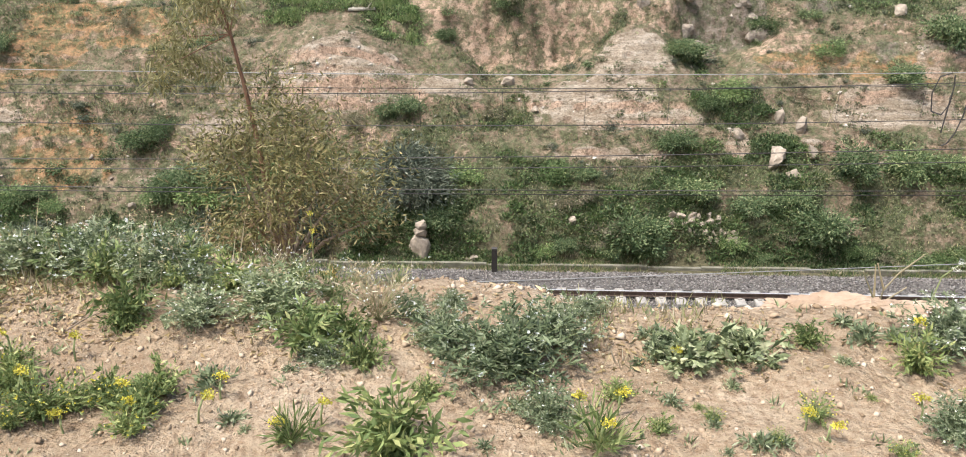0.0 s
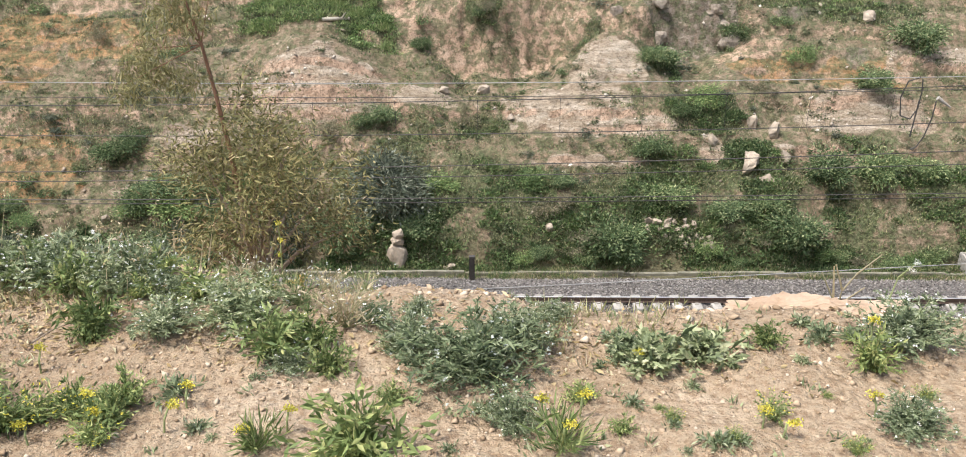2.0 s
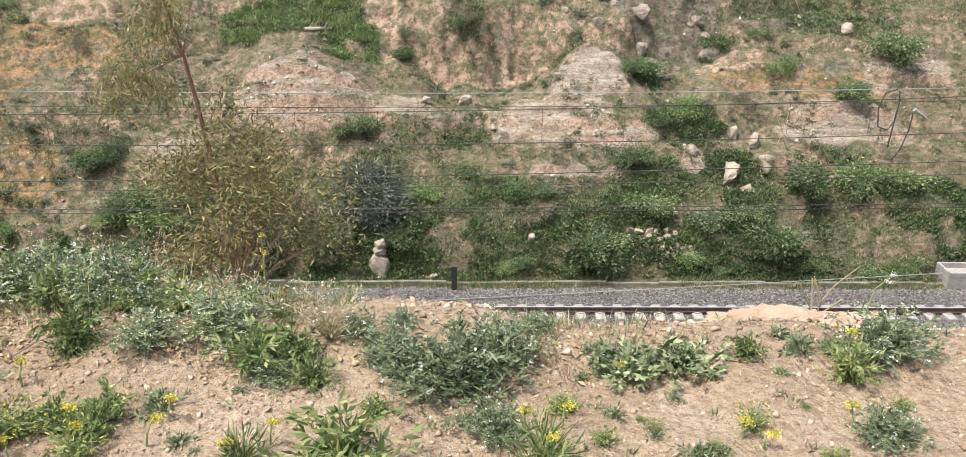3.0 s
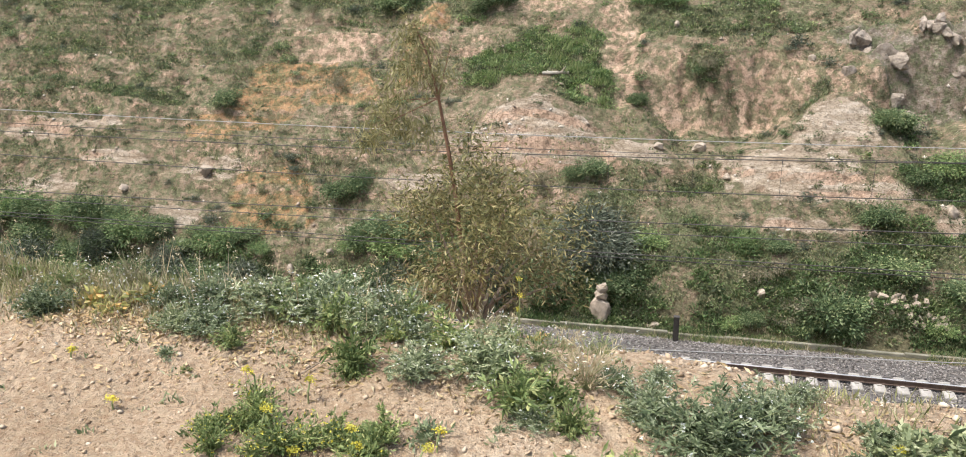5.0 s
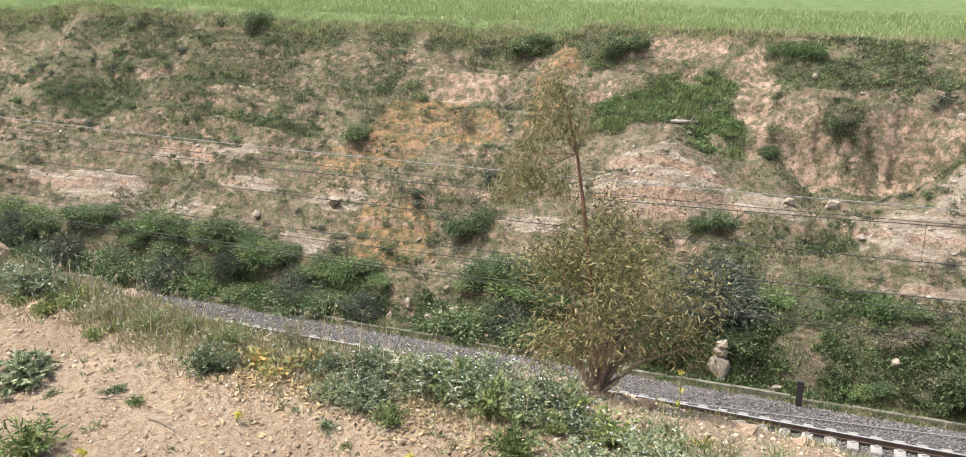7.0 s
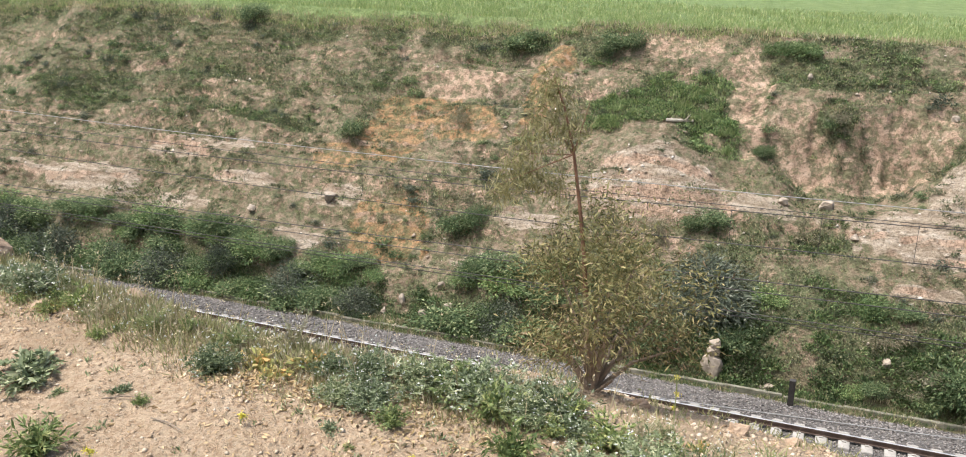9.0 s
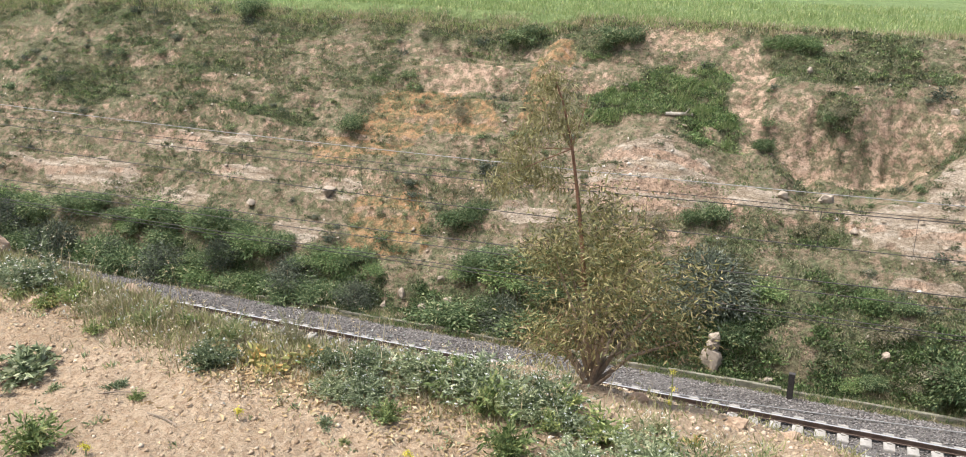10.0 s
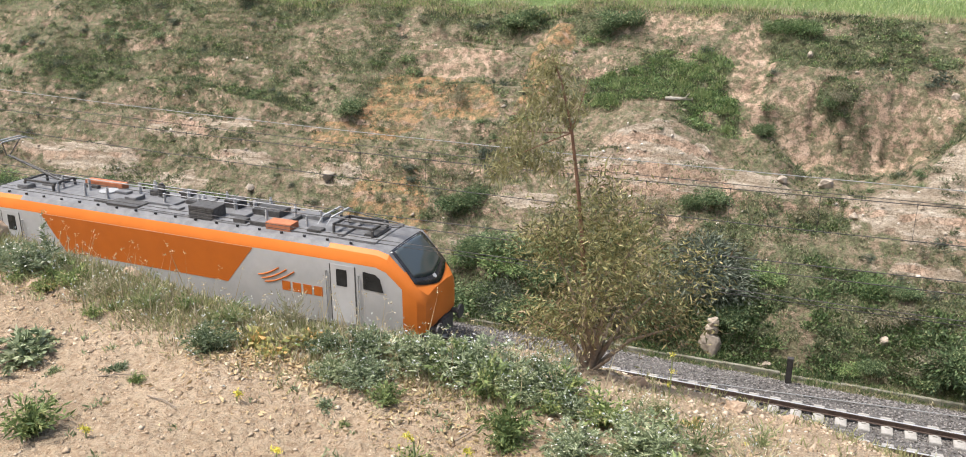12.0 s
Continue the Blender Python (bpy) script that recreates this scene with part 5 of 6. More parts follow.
stalk("radish_stalk", "thin stalk with a white flower head", 0.985, -20.80, 0.06, 0.0, ((0, 1.0),), STEM, WHITE_PETAL)
stalk("radish_stalk", "tall leaning stalk with a white flower head", 1.93, -20.95, 0.20, 0.07, ((0, 1.0), (0, 0.9)), STEM, WHITE_PETAL)


def build_mound_details():
    # earth bank like a low boulder at the rim
    lump = new("earth_lump", boulder("earth_lump", (0.52, 0.24, 0.10), 5.5, EARTH_ROCK, 0.62, 4, 34))
    lump.matrix_basis = pose(1.66, -21.10, height(1.66, -21.10) - 0.070, 0, 0, 4)
    tagged(lump, "low crumbling lump of tan earth at the mound's rim", "earth lump")
    for x, y, s, seed in ((-2.62, -20.72, (0.30, 0.22, 0.20), 2.0), (-1.80, -20.80, (0.16, 0.13, 0.10), 3.0), (-2.02, -21.05, (0.12, 0.09, 0.06), 4.1), (0.10, -20.86, (0.14, 0.09, 0.07), 5.2), (0.26, -20.84, (0.13, 0.10, 0.07), 6.3),
                          (-0.28, -20.62, (0.12, 0.10, 0.07), 7.2), (-0.42, -20.60, (0.10, 0.08, 0.06), 8.2), (0.10, -20.80, (0.16, 0.10, 0.07), 9.4), (0.62, -20.90, (0.10, 0.08, 0.06), 10.3), (0.72, -20.92, (0.12, 0.10, 0.06), 11.1), (0.35, -20.6, (0.14, 0.1, 0.08), 12.2)):
        s = tuple((0.75 if x < -1 else 0.42) * c for c in s)
        ob = new("rock", boulder("rock", s, seed, EARTH_ROCK, 0.32, 3))
        ob.matrix_basis = pose(x, y, height(x, y) - 0.015, 0, 0, seed * 50)
        tagged(ob, "tan weathered rock at the rim of the mound", "rock")
    # dry branching twigs
    tw = tagged(new("dead_twigs"), "bare grey branching dead twigs standing at the mound's rim", "twigs")
    tw.location = (1.80, -20.95, height(1.80, -20.95) + 0.05)
    for a, b in (((0, 0, -0.06), (0.01, 0, 0.06)), ((0.01, 0, 0.05), (-0.02, 0, 0.13)), ((0.01, 0, 0.05), (0.04, 0, 0.10)), ((0.04, 0, 0.10), (0.10, 0, 0.16)), ((0, 0, 0), (-0.05, 0.01, 0.10)), ((0.0, 0, 0), (0.07, 0, 0.06)), ((-0.01, 0, 0.02), (-0.02, 0.01, 0.12))):
        bm = bmesh.new()
        rod(bm, a, b, 0.0032, 0.0018, 5)
        part("twig", bm, DRY, tw)
    # pebbles, clods, dead leaves, blades
    n = 42000
    x, y = rng.uniform(-2.7, 2.5, n), rng.uniform(-22.3, -20.7, n)
    s = 0.0009 + 0.0020 * rng.random(n) ** 2 + 0.010 * rng.random(n) ** 16
    tagged(link("pebbles", stones_mesh("pebbles", on_land(x, y, 0.001), s), PEBBLE), "scattered tan pebbles and clods on bare soil", "pebbles", kind="stuff")
    n = 1500
    x = rng.uniform(-1.2, 1.9, n)
    y = edge_of_mound(x) + rng.uniform(-0.05, 0.8, n)
    s = 0.003 + 0.016 * rng.random(n) ** 4
    tagged(link("rubble", stones_mesh("rubble", on_land(x, y, 0.003), s), PEBBLE), "tan stony rubble on the slope below the rim", "rubble", kind="stuff")
    n = 5200
    x, y = rng.uniform(-2.6, 2.6, n), rng.uniform(-19.0, -14.0, n)
    s = 0.007 + 0.035 * rng.random(n) ** 5
    tagged(link("bank_rubble", stones_mesh("bank_rubble", on_land(x, y, 0.004), s), PEBBLE), "tan stony rubble on the bank round the tree", "rubble", kind="stuff")
    n = 190
    x, y = rng.uniform(-2.6, 2.6, n), rng.uniform(-18.5, -14.2, n)
    tagged(link("bank_weeds", leaf_mesh("bank_weeds", *tufts(on_land(x, y, -0.01), 14, 0.11, 0.009, 0.7, 0.06)), LEAF_RIM), "thin olive weeds on the stony bank", "weeds", kind="stuff")
    for x, y, sz, seed in ((-1.62, -16.5, (0.24, 0.18, 0.16), 31.0), (-1.95, -16.7, (0.18, 0.15, 0.12), 32.0), (-0.75, -16.3, (0.22, 0.16, 0.13), 33.0), (0.1, -16.2, (0.26, 0.2, 0.16), 34.0), (0.55, -16.0, (0.2, 0.16, 0.12), 35.0)):
        ob = new("rock", boulder("rock", sz, seed, EARTH_ROCK, 0.32, 3))
        ob.matrix_basis = pose(x, y, height(x, y) - 0.03, 0, 0, seed * 50)
        tagged(ob, "tan weathered rock on the bank beside the tree", "rock")
    for cx, cy, sx, sy, n in ((-0.92, -21.18, 0.17, 0.06, 700), (-0.45, -21.2, 0.25, 0.06, 420), (-0.7, -21.33, 0.4, 0.12, 300), (1.1, -21.35, 0.25, 0.07, 420), (0.05, -21.35, 0.3, 0.05, 250), (-0.1, -21.12, 0.3, 0.06, 120), (-1.7, -21.05, 0.2, 0.08, 110), (-0.4, -20.98, 0.3, 0.08, 120), (0.6, -21.2, 0.6, 0.12, 180)):
        x, y = rng.normal(cx, sx, n), rng.normal(cy, sy, n)
        d = rng.normal(size=(n, 3)) * [1, 1, 0.25]
        tagged(link("leaf_litter", leaf_mesh("leaf_litter", on_land(x, y, 0.006), d, 0.009 + 0.026 * rng.random(n) ** 2, rng.uniform(0.004, 0.011, n), fold=0.45), DEAD), "curled pale brown dead leaves littering the soil", "leaf litter", kind="stuff")
    n = 3600
    x = np.where(rng.random(n) < 0.985, -0.15 - 2.9 * rng.random(n), 0.95 + 0.4 * rng.random(n))
    y = edge_of_mound(x) + rng.normal(0.04, 0.10, n)
    for name, mat, sel, label in (("rim_grass", DRY, slice(0, 1500), "dry pale grass along the rim of the mound"), ("rim_weeds", LEAF_RIM, slice(1500, 3600), "thin olive weeds along the rim of the mound")):
        tagged(link(name, leaf_mesh(name, *tufts(on_land(x[sel], y[sel], -0.004), 7, 0.042, 0.0035, 0.55, 0.02)), mat), label, "grass", kind="stuff")
    # thin dry stalks with seed heads that stand above the rim
    n = 230
    x = 0.1 - 2.5 * rng.random(n)
    p = on_land(x, edge_of_mound(x) + rng.normal(0.05, 0.10, n), -0.004)
    q, d, ln, w = tufts(p, 1, 0.13, 0.0028, 0.25, 0.0)
    tagged(link("seed_stalks", leaf_mesh("seed_stalks", q, d, ln, w), DRY), "thin dry stalks standing along the rim of the mound", "stalks", kind="stuff")
    tip = np.repeat(q + unit(d) * ln[:, None], 7, 0) + rng.normal(size=(7 * n, 3)) * 0.004
    tagged(link("seed_heads", leaf_mesh("seed_heads", tip, rng.normal(size=(7 * n, 3)), np.full(7 * n, 0.007), np.full(7 * n, 0.004)), DRY), "pale seed heads on the dry stalks", "seed heads", kind="stuff")
    n = 420
    x = 0.6 - 3.3 * rng.random(n)
    y = edge_of_mound(x) + rng.normal(-0.02, 0.10, n)
    p = on_land(x, y, 0.0)
    p[:, 2] += rng.uniform(0.03, 0.10, n)
    tagged(link("rim_flowers", leaf_mesh("rim_flowers", np.repeat(p, 4, 0), rng.normal(size=(4 * n, 3)), np.full(4 * n, 0.005), np.full(4 * n, 0.004)), WHITE_PETAL), "tiny pale flowers among the rim grass", "flowers", kind="stuff")
    n = 260
    x, y = rng.uniform(-2.6, 2.4, n), rng.uniform(-22.2, -21.1, n)
    tagged(link("seedlings", leaf_mesh("seedlings", *tufts(on_land(x, y, -0.002), 8, 0.022, 0.006, 1.0, 0.008)), LEAF_SILVER), "tiny grey-green seedlings on bare soil", "seedlings", kind="stuff")
    for x, y, a in ((-1.28, -21.42, 25), (-1.05, -21.5, -10), (-0.2, -21.3, 60)):
        bm = bmesh.new()
        rod(bm, (-0.06, 0, 0.004), (0.0, 0.006, 0.007), 0.0022)
        rod(bm, (0, 0.006, 0.007), (0.06, 0, 0.005), 0.0018)
        o = tagged(part("fallen_twig", bm, BARK), "thin dry twig lying on the soil", "twig")
        o.matrix_basis = pose(x, y, height(x, y) + 0.004, 0, 0, a)


build_mound_details()

# ---- locomotive ----
GREY_PAINT = plain("light_grey_paint", (0.40, 0.395, 0.39), (0.47, 0.465, 0.46), 1.5, 0.4, spec=0.5)
DEEP_ORANGE = plain("deep_orange_paint", (0.40, 0.098, 0.010), (0.46, 0.115, 0.012), 1.5, 0.4, spec=0.5)
ROOF_GREY = plain("roof_grey", (0.10, 0.10, 0.102), (0.20, 0.198, 0.196), 2.5, 0.6, bumps=0.1)
BLACK = plain("black_mask", (0.012, 0.012, 0.014), (0.03, 0.03, 0.032), 3, 0.25, spec=0.5)
DARK_STEEL = plain("dark_steel", (0.05, 0.048, 0.045), (0.12, 0.115, 0.11), 8, 0.6, 0.3)
CERAMIC = plain("grey_ceramic", (0.25, 0.25, 0.25), (0.42, 0.42, 0.41), 9, 0.4)
RUST = plain("rust_red", (0.30, 0.10, 0.05), (0.42, 0.17, 0.08), 6, 0.7)


def glass_material():
    m, nt, b = material("cab_glass", 0.04, spec=0.6)
    b.inputs["Base Color"].default_value = (0.05, 0.06, 0.06, 1)
    return m


CAB_GLASS = glass_material()
LAMP = plain("lamp_glass", (0.7, 0.7, 0.68), (0.8, 0.8, 0.78), 5, 0.2)

NOSE = [(0.0, 0.80, 1.20, 1.62, 1.90), (-0.10, 1.08, 1.02, 1.80, 2.20), (-0.32, 1.27, 0.92, 2.02, 2.42), (-0.75, 1.37, 0.88, 2.45, 2.94), (-1.25, 1.43, 0.86, 2.95, 3.46), (-1.6, 1.45, 0.86, 3.08, 3.56), (-3.3, 1.45, 0.86, 3.10, 3.58)]
LONG = 19.6


def hull_top(x, y):
    xs = [s[0] for s in NOSE][::-1]
    zt, w = np.interp(x, xs, [s[4] for s in NOSE][::-1]), np.interp(x, xs, [s[1] for s in NOSE][::-1])
    return zt + 0.06 * (1 - (y / w) ** 2)


def build_loco():
    loco = tagged(new("electric_locomotive"), "orange and light grey electric locomotive with a dark sloped windscreen", "locomotive")
    secs = NOSE + [(-x - LONG, w, zb, zs, zt) for x, w, zb, zs, zt in NOSE[::-1]]

    def ring(s):
        x, w, zb, zs, zt = s
        half = [(w * 0.96, zb), (w, zb + 0.2), (w, zs), (w * 0.985, zs + 0.35 * (zt - zs)), (w * 0.93, zs + 0.75 * (zt - zs)), (w * 0.84, zt)]
        top = [(w * 0.45, zt + 0.05), (0, zt + 0.06), (-w * 0.45, zt + 0.05)]
        return [(x, -y, z) for y, z in half] + [(x, -y, z) for y, z in top] + [(x, y, z) for y, z in half[::-1]]

    v = [p for s in secs for p in ring(s)]
    n = 15
    groups = {"body": [], "roof": [], "cab_shell": []}
    for i in range(len(secs) - 1):
        nose = i < 3 or i >= len(secs) - 4
        cab = i < 6 or i >= len(secs) - 7
        for j in range(n):
            f = (i * n + j, i * n + (j + 1) % n, (i + 1) * n + (j + 1) % n, (i + 1) * n + j)
            if nose:
                key = "cab_shell"
            elif j in (2, 3, 10, 11):
                key = "cab_shell"
            elif j in (4, 9):
                key = "cab_shell" if cab else "roof"
            elif j in (5, 6, 7, 8):
                key = "roof"
            else:
                key = "body"
            groups[key].append(f[::-1])
    groups["cab_shell"].append(tuple(range(n)))
    groups["cab_shell"].append(tuple(range(len(v) - n, len(v)))[::-1])
    for key, mat in (("body", GREY_PAINT), ("roof", ROOF_GREY), ("cab_shell", ORANGE)):
        shell = mesh(key, v, groups[key], True)
        shell.set_sharp_from_angle(angle=radians(24))
        link(key, shell, mat, loco, {"body": "light grey painted body side", "roof": "dusty grey roof", "cab_shell": "bright orange cab nose and shoulder stripe"}[key])
    for s in (-1, 1):
        y0, y1 = (s * 1.452, s * 1.458)

        def plate(name, pts, mat, label="", t=0.0):
            bm = bmesh.new()
            a = [bm.verts.new((x, y0 - s * 0.01, z)) for x, z in pts]
            b = [bm.verts.new((x, y1 + s * t, z)) for x, z in pts]
            k = len(pts)
            bm.faces.new(b if s < 0 else b[::-1])
            for i in range(k):
                bm.faces.new((a[i], a[(i + 1) % k], b[(i + 1) % k], b[i]) if s > 0 else (b[i], b[(i + 1) % k], a[(i + 1) % k], a[i]))
            bmesh.ops.recalc_face_normals(bm, faces=bm.faces)
            return part(name, bm, mat, loco, label)

        plate("side_panel", [(-15.3, 3.09), (-6.1, 3.09), (-7.2, 1.75), (-14.3, 1.75)], DEEP_ORANGE, "deep orange slanted side panel")
        for c in (0, 1):
            def at(x, z):
                return (x if c == 0 else -LONG - x, z)
            plate("cab_window", [at(-2.05, 2.30), at(-1.36, 2.28), at(-1.46, 2.70), at(-1.62, 2.84), at(-2.05, 2.88)], BLACK, "dark cab side window", 0.004)
            door = plate("cab_door", [at(-3.2, 1.05), at(-2.35, 1.05), at(-2.35, 2.98), at(-3.2, 2.98)], GREY_PAINT, "light grey cab door", 0.004)
            for x in (-3.22, -2.33):
                plate("door_seam", [at(x - 0.018, 1.05), at(x + 0.018, 1.05), at(x + 0.018, 2.98), at(x - 0.018, 2.98)], DARK_STEEL, "", 0.003)
            plate("door_window", [at(-3.0, 2.28), at(-2.62, 2.28), at(-2.62, 2.84), at(-3.0, 2.84)], BLACK, "dark door window", 0.012)
            for x in (-3.36, -2.20):
                bm = bmesh.new()
                xx = at(x, 0)[0]
                rod(bm, (xx, s * 1.50, 1.1), (xx, s * 1.50, 2.75), 0.018)
                rod(bm, (xx, s * 1.44, 2.72), (xx, s * 1.50, 2.72), 0.03)
                rod(bm, (xx, s * 1.44, 1.15), (xx, s * 1.50, 1.15), 0.018)
                part("handrail", bm, CERAMIC, loco)
        # plain emblem: three strokes and four blocks
        for i in range(3):
            bm = bmesh.new()
            pts = [(-5.95 + 0.12 * i + 1.15 * t, 1.98 + 0.20 * (2 - i) * 0.55 + (0.60 - 0.05 * i) * t ** 1.6) for t in np.linspace(0, 1 - 0.15 * (2 - i), 8)]
            for (xa, za), (xb, zb) in zip(pts, pts[1:]):
                xa, xb = (xa, xb) if s < 0 else (-LONG - xa, -LONG - xb)
                rod(bm, (xa, s * 1.452, za), (xb, s * 1.452, zb), 0.028, n=5)
            part("emblem_stroke", bm, DEEP_ORANGE, loco, "orange emblem stroke")
        for i in range(4):
            x = -5.05 + 0.40 * i
            plate("emblem_block", [(q if s < 0 else -LONG - q, z) for q, z in ((x, 1.80), (x + 0.31, 1.80), (x + 0.31, 2.12), (x, 2.12))], DEEP_ORANGE, "", 0.002)
        bm = bmesh.new()
        box(bm, -LONG + 1.3, -1.3, s * 1.36 - 0.06, s * 1.36 + 0.06, 0.72, 0.92, 0.02)
        part("sole_bar", bm, DARK_STEEL, loco)
    # windscreen: black mask with glass set on it
    for c in (0, 1):
        for name, mat, wide, lift, x_top, dip, label in (("windscreen_mask", BLACK, 1.12, 0.012, -1.30, 0.0, "black windscreen surround"), ("windscreen", CAB_GLASS, 0.98, 0.024, -1.22, 0.22, "sloped dark glass windscreen")):
            v2, f2 = [], []
            nu, nv = 15, 9
            for j in range(nu):
                u = -1 + 2 * j / (nu - 1)
                lo = -0.14 - dip - (0.30 - dip * 0.5) * abs(u) ** 1.5
                for i in range(nv):
                    x = lo + (x_top - lo) * i / (nv - 1)
                    y = u * wide * (1.0 - 0.06 * i / (nv - 1))
                    z = float(hull_top(x, y)) + lift
                    v2.append((x + lift if c == 0 else -LONG - x - lift, y if c == 0 else -y, z))
                    if i and j:
                        k = len(v2) - 1
                        f2.append((k - nv - 1, k - 1, k, k - nv))
            me = mesh(name, v2, f2, True)
            ob = link(name, me, mat, loco, label)
            sm = ob.modifiers.new("thick", "SOLIDIFY")
            sm.thickness = 0.01
        for y in (-0.8, 0.8):
            bm = bmesh.new()
            xx = -0.16 if c == 0 else -LONG + 0.16
            rod(bm, (xx, y, 1.72), (xx + (0.13 if c == 0 else -0.13), y, 1.70), 0.09, 0.085, 12)
            part("headlight", bm, LAMP, loco, "round clear headlight")
            bm = bmesh.new()
            s2 = 1 if c == 0 else -1
            xb = 0 if c == 0 else -LONG
            rod(bm, (xb - 0.3 * s2, y, 1.02), (xb + 0.22 * s2, y, 1.02), 0.09, 0.09, 10)
            rod(bm, (xb + 0.20 * s2, y, 1.02), (xb + 0.26 * s2, y, 1.02), 0.24, 0.23, 14)
            part("buffer", bm, DARK_STEEL, loco, "dark steel buffer")
        bm = bmesh.new()
        box(bm, (-0.5 if c == 0 else -LONG - 0.1), (0.1 if c == 0 else -LONG + 0.5), -0.3, 0.3, 0.75, 1.1, 0.03)
        part("coupling", bm, DARK_STEEL, loco)
        bm = bmesh.new()
        box(bm, (-0.55 if c == 0 else -LONG + 0.2), (-0.2 if c == 0 else -LONG + 0.55), -1.2, 1.2, 0.22, 0.9, 0.05)
        part("snow_plough", bm, DARK_STEEL, loco)
        bm = bmesh.new()
        rod(bm, (-0.34 if c == 0 else -LONG + 0.34, 0, 2.47), (-0.30 if c == 0 else -LONG + 0.30, 0, 2.51), 0.09, 0.09, 16)
        part("badge", bm, CERAMIC, loco, "small round pale badge")
        bm = bmesh.new()
        for y in (-0.35, 0.35):
            xa, xb = (-0.45, -0.95) if c == 0 else (-LONG + 0.45, -LONG + 0.95)
            rod(bm, (xa, y, 2.62), (xb, y + 0.25, 3.16), 0.012, n=4)
        part("wiper", bm, DARK_STEEL, loco)
    # bogies
    for xb in (-4.6, -15.0):
        bm = bmesh.new()
        for y in (-1.0, 1.0):
            box(bm, xb - 1.9, xb + 1.9, y - 0.09, y + 0.09, 0.45, 0.78, 0.03)
        box(bm, xb - 0.3, xb + 0.3, -1.0, 1.0, 0.45, 0.75, 0.03)
        bogie = part("bogie", bm, DARK_STEEL, loco)
        for dx in (-1.3, 1.3):
            for y in (-0.74, 0.74):
                bm = bmesh.new()
                rod(bm, (xb + dx, y - 0.065, 0.55), (xb + dx, y + 0.065, 0.55), 0.55, 0.55, 24)
                part("wheel", bm, RAIL, bogie)
    build_roof(loco)
    return loco


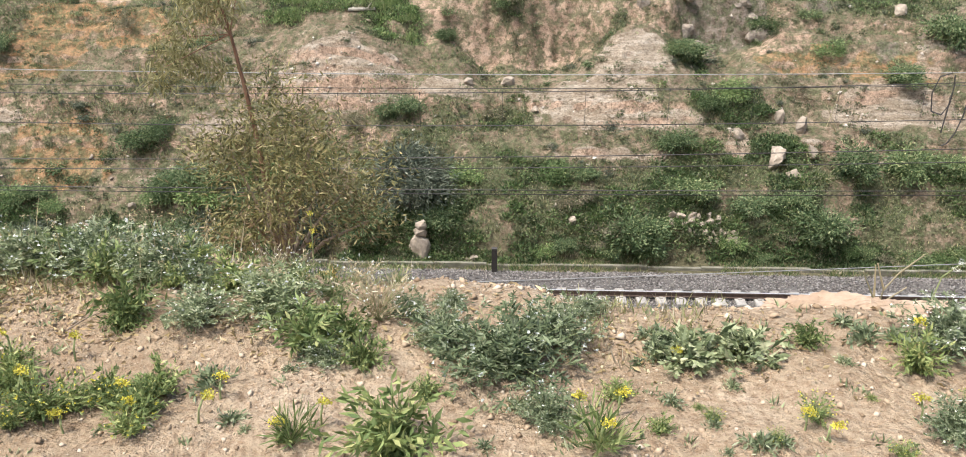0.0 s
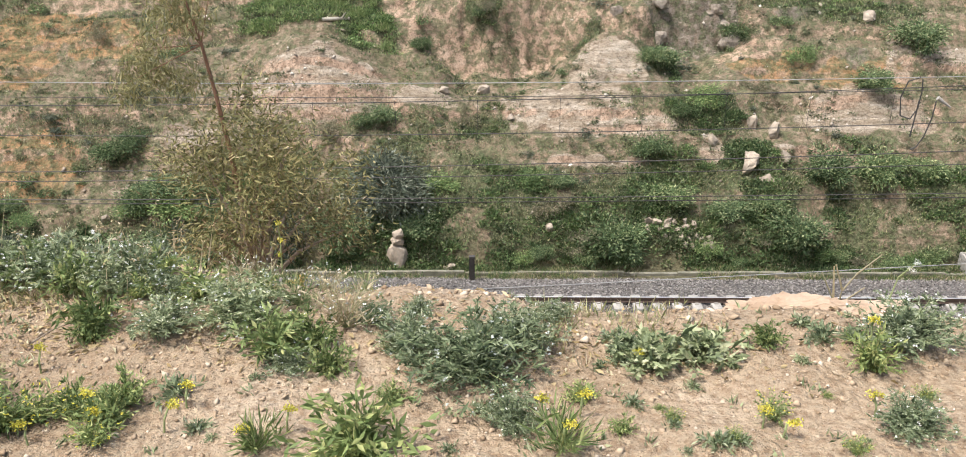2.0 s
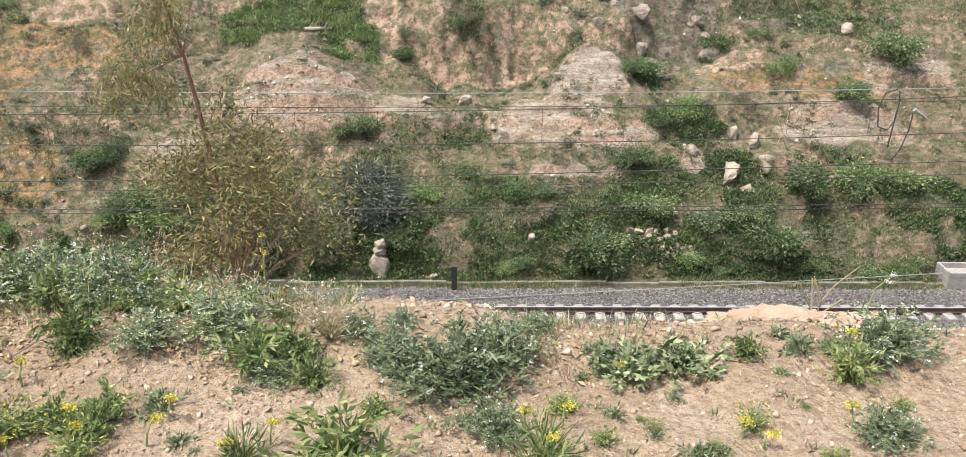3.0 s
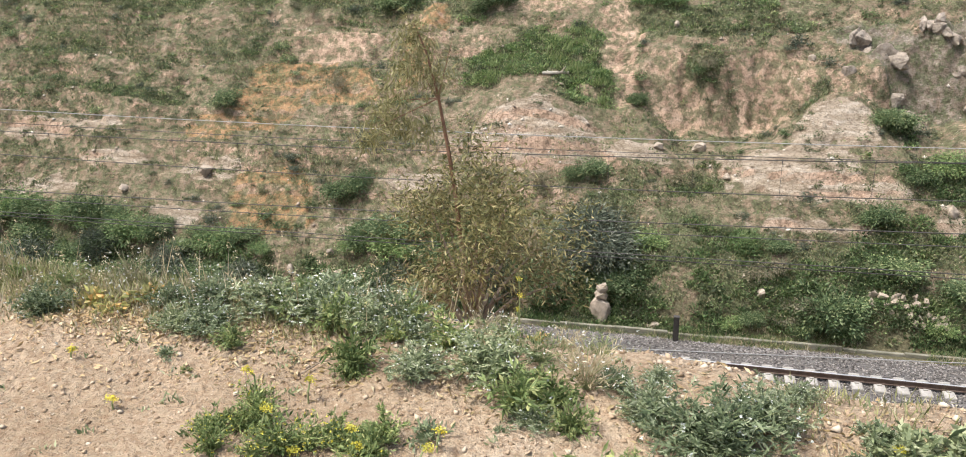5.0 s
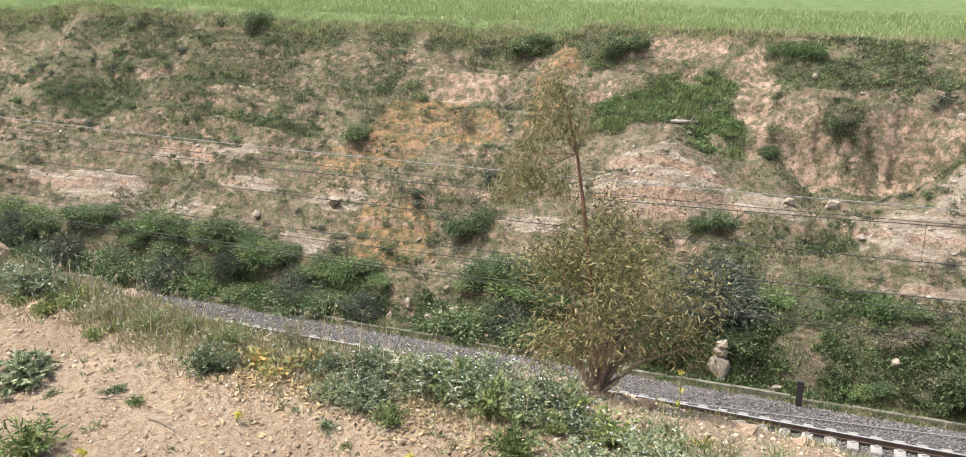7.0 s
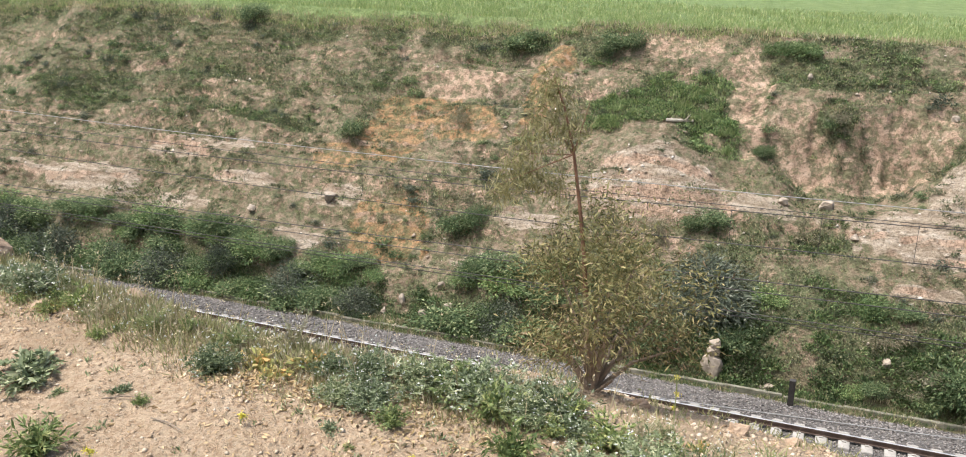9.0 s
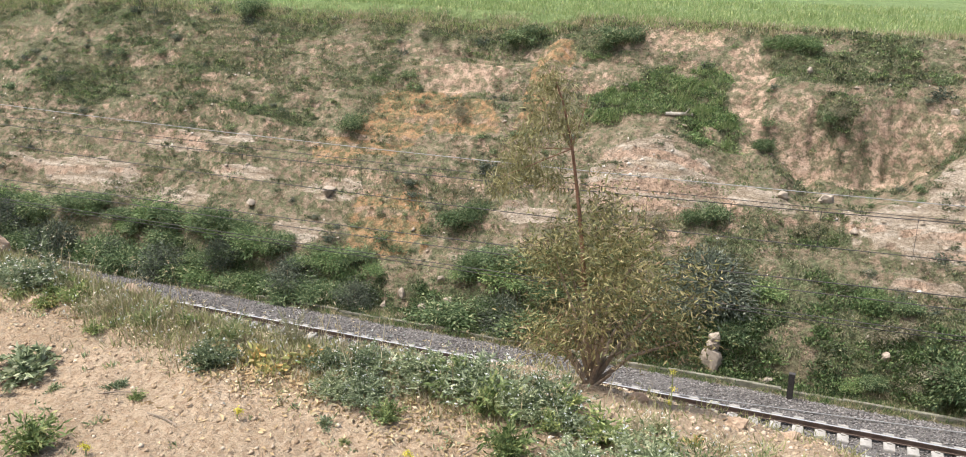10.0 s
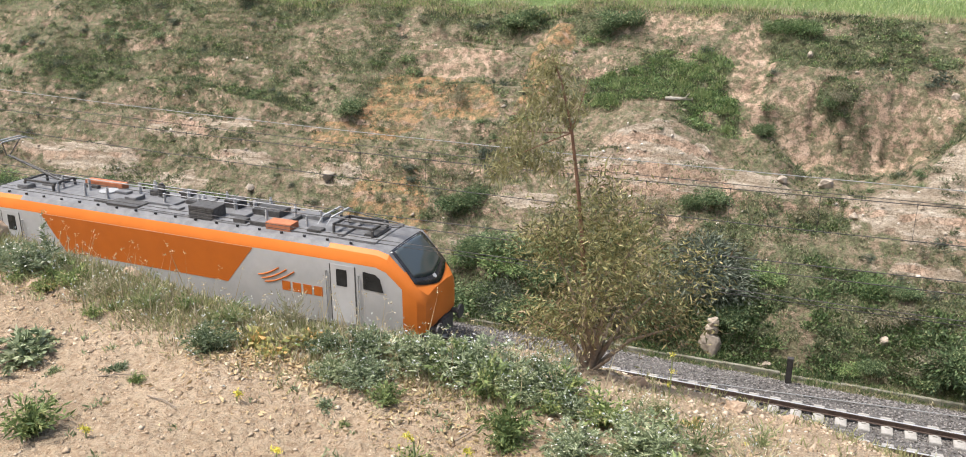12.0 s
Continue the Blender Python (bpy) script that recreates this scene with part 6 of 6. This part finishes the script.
def build_roof(loco):
    z = 3.62

    def piece(name, mat, label, *boxes, bev=0.015):
        bm = bmesh.new()
        for b in boxes:
            box(bm, *b, bev)
        return part(name, bm, mat, loco, label)

    piece("roof_box", RUST, "faded orange roof box", (-5.9, -4.95, -0.95, -0.45, z - 0.02, z + 0.22))
    piece("roof_panel", ROOF_GREY, "", (-5.3, -1.9, -0.9, 0.95, z - 0.04, z + 0.03))
    piece("roof_panel", ROOF_GREY, "", (-12.5, -6.6, -1.0, 1.0, z - 0.04, z + 0.025))
    piece("roof_hatch", DARK_STEEL, "dark flat roof hatch", (-12.6, -11.2, -1.0, -0.35, z, z + 0.08))
    for i in range(7):
        piece("louvre_slat", DARK_STEEL, "", (-8.95, -8.0, -1.02 + 0.012 * i, -0.96 + 0.012 * i, z + 0.01 + 0.055 * i, z + 0.045 + 0.055 * i), bev=0.0)
    piece("louvre_box", DARK_STEEL, "louvred grey ventilation box", (-9.0, -7.95, -0.94, -0.3, z, z + 0.40))
    piece("roof_tank", RUST, "rust-red box on the far side of the roof", (-15.2, -13.4, 0.65, 1.0, z - 0.02, z + 0.2))
    for x, y, w, d, h in ((-6.6, 0.4, 1.1, 0.7, 0.22), (-8.2, 0.55, 0.6, 0.5, 0.30), (-9.6, 0.45, 1.0, 0.6, 0.14), (-10.8, 0.0, 1.3, 0.8, 0.10), (-7.4, -0.2, 0.7, 0.4, 0.12), (-16.3, 0.3, 0.6, 0.8, 0.1), (-13.0, 0.3, 0.6, 0.3, 0.10), (-3.2, 0.0, 0.2, 1.6, 0.10), (-5.0, 0.55, 1.0, 0.5, 0.16), (-12.0, -0.2, 0.5, 0.5, 0.18), (-7.3, 0.85, 0.9, 0.3, 0.2), (-10.0, 0.85, 1.2, 0.25, 0.12), (-16.9, -0.5, 0.5, 0.4, 0.16), (-9.9, -0.5, 0.5, 0.3, 0.1)):
        piece("roof_unit", ROOF_GREY if h < 0.2 else DARK_STEEL, "", (x - w / 2, x + w / 2, y - d / 2, y + d / 2, z, z + h))
    for x, y, w, d, h in ((-4.2, -0.6, 0.5, 0.35, 0.12), (-6.2, -0.75, 0.9, 0.12, 0.10), (-7.0, -0.72, 0.5, 0.3, 0.14), (-9.3, 0.2, 1.4, 0.18, 0.16), (-10.4, 0.75, 0.4, 0.4, 0.30), (-11.5, 0.5, 0.8, 0.16, 0.22), (-12.9, -0.75, 0.8, 0.2, 0.06), (-14.6, 0.4, 0.7, 0.14, 0.14), (-8.6, -0.55, 0.14, 0.9, 0.12), (-5.4, 0.2, 0.16, 1.3, 0.14), (-2.3, 0.0, 0.5, 0.9, 0.08)):
        piece("roof_duct", DARK_STEEL, "dark steel roof duct", (x - w / 2, x + w / 2, y - d / 2, y + d / 2, z - 0.01, z + h))
    bm = bmesh.new()
    rod(bm, (-13.6, 0.2, z), (-13.6, 0.2, z + 0.08), 0.34, 0.34, 18)
    part("roof_disc", bm, CERAMIC, loco, "pale round roof cover")
    for x, y, h, r in ((-5.6, 0.35, 0.42, 0.06), (-6.3, -0.3, 0.40, 0.06), (-7.2, 0.3, 0.40, 0.07), (-7.9, 0.15, 0.42, 0.07), (-8.7, 0.75, 0.40, 0.06), (-9.4, 0.1, 0.42, 0.07), (-10.1, 0.4, 0.40, 0.07), (-10.6, -0.25, 0.40, 0.06), (-11.2, 0.3, 0.55, 0.16), (-12.3, 0.4, 0.42, 0.07), (-14.4, 0.1, 0.42, 0.06), (-15.6, 0.0, 0.42, 0.06), (-4.5, 0.2, 0.4, 0.06), (-4.7, -0.35, 0.36, 0.05), (-13.0, -0.45, 0.4, 0.06), (-14.0, -0.5, 0.42, 0.06), (-6.9, 0.8, 0.4, 0.06), (-9.0, -0.1, 0.5, 0.09), (-11.9, 0.75, 0.45, 0.08), (-15.2, -0.6, 0.36, 0.06)):
        bm = bmesh.new()
        k = 5
        for i in range(k):
            rod(bm, (x, y, z + h * i / k), (x, y, z + h * (i + 0.7) / k), r, r * 0.8, 10)
        rod(bm, (x, y, z), (x, y, z + h + 0.04), r * 0.55, r * 0.55, 8)
        part("insulator", bm, CERAMIC if r < 0.1 else DARK_STEEL, loco, "ribbed grey insulator")
    for y, za, x0, x1 in ((0.10, z + 0.45, -15.6, -4.5), (0.38, z + 0.46, -12.3, -5.6), (-0.3, z + 0.43, -10.6, -4.7)):
        bm = bmesh.new()
        rod(bm, (x0, y, za), (x1, y, za), 0.018, n=6)
        part("busbar", bm, CERAMIC, loco, "thin grey roof conductor bar")
    for i in range(18):
        for y in (-1.13, 1.13):
            bm = bmesh.new()
            box(bm, -LONG + 2.5 + 0.85 * i, -LONG + 2.58 + 0.85 * i, y - 0.03, y + 0.03, 3.60, 3.66)
            part("lifting_eye", bm, BLACK, loco)

    def pantograph(x, raised, turn):
        frame_ob = new("pantograph")
        frame_ob.parent = loco
        frame_ob.location = (x, 0, z + 0.25)
        frame_ob.rotation_euler = (0, 0, turn)
        bm = bmesh.new()
        for y in (-0.45, 0.45):
            box(bm, -0.75, 0.75, y - 0.035, y + 0.035, 0, 0.07)
        for dx in (-0.7, 0.7):
            box(bm, dx - 0.04, dx + 0.04, -0.5, 0.5, 0, 0.07)
            for y in (-0.5, 0.5):
                rod(bm, (dx, y, -0.25), (dx, y, 0.0), 0.05, 0.05, 8)
        part("base_frame", bm, DARK_STEEL, frame_ob)
        knee, top = ((-1.95, 0.75), (-1.65, 1.38)) if raised else ((-1.55, 0.14), (0.9, 0.26))
        bm = bmesh.new()
        rod(bm, (0.45, 0, 0.06), (knee[0], 0, knee[1]), 0.045, 0.035, 8)
        rod(bm, (0.55, 0.12, 0.06), (knee[0] + 0.1, 0.1, knee[1] - 0.06), 0.02, 0.02, 6)
        part("lower_arm", bm, DARK_STEEL, frame_ob)
        bm = bmesh.new()
        for y in (-1, 1):
            rod(bm, (knee[0], 0.08 * y, knee[1]), (top[0], 0.42 * y, top[1]), 0.022, 0.018, 6)
        part("upper_arm", bm, DARK_STEEL, frame_ob)
        for dx in (-0.16, 0.16):
            bm = bmesh.new()
            box(bm, top[0] + dx - 0.03, top[0] + dx + 0.03, -0.55, 0.55, top[1] + 0.01, top[1] + 0.05)
            for s in (-1, 1):
                rod(bm, (top[0] + dx, 0.53 * s, top[1] + 0.03), (top[0] + dx, 0.85 * s, top[1] - 0.14), 0.02, 0.014, 6)
            part("collector_strip", bm, CERAMIC, frame_ob, "pale worn collector strip")

    pantograph(-2.9, False, math.pi)
    pantograph(-16.25, True, 0.0)


LOCO = build_loco()
NOSE_AT_END, SPEED = -10.2, 21.2


def motions():
    walk(LOCO, [(t, pose(NOSE_AT_END - SPEED * (12 - t), 0, 0)) for t in range(13)])


motions()
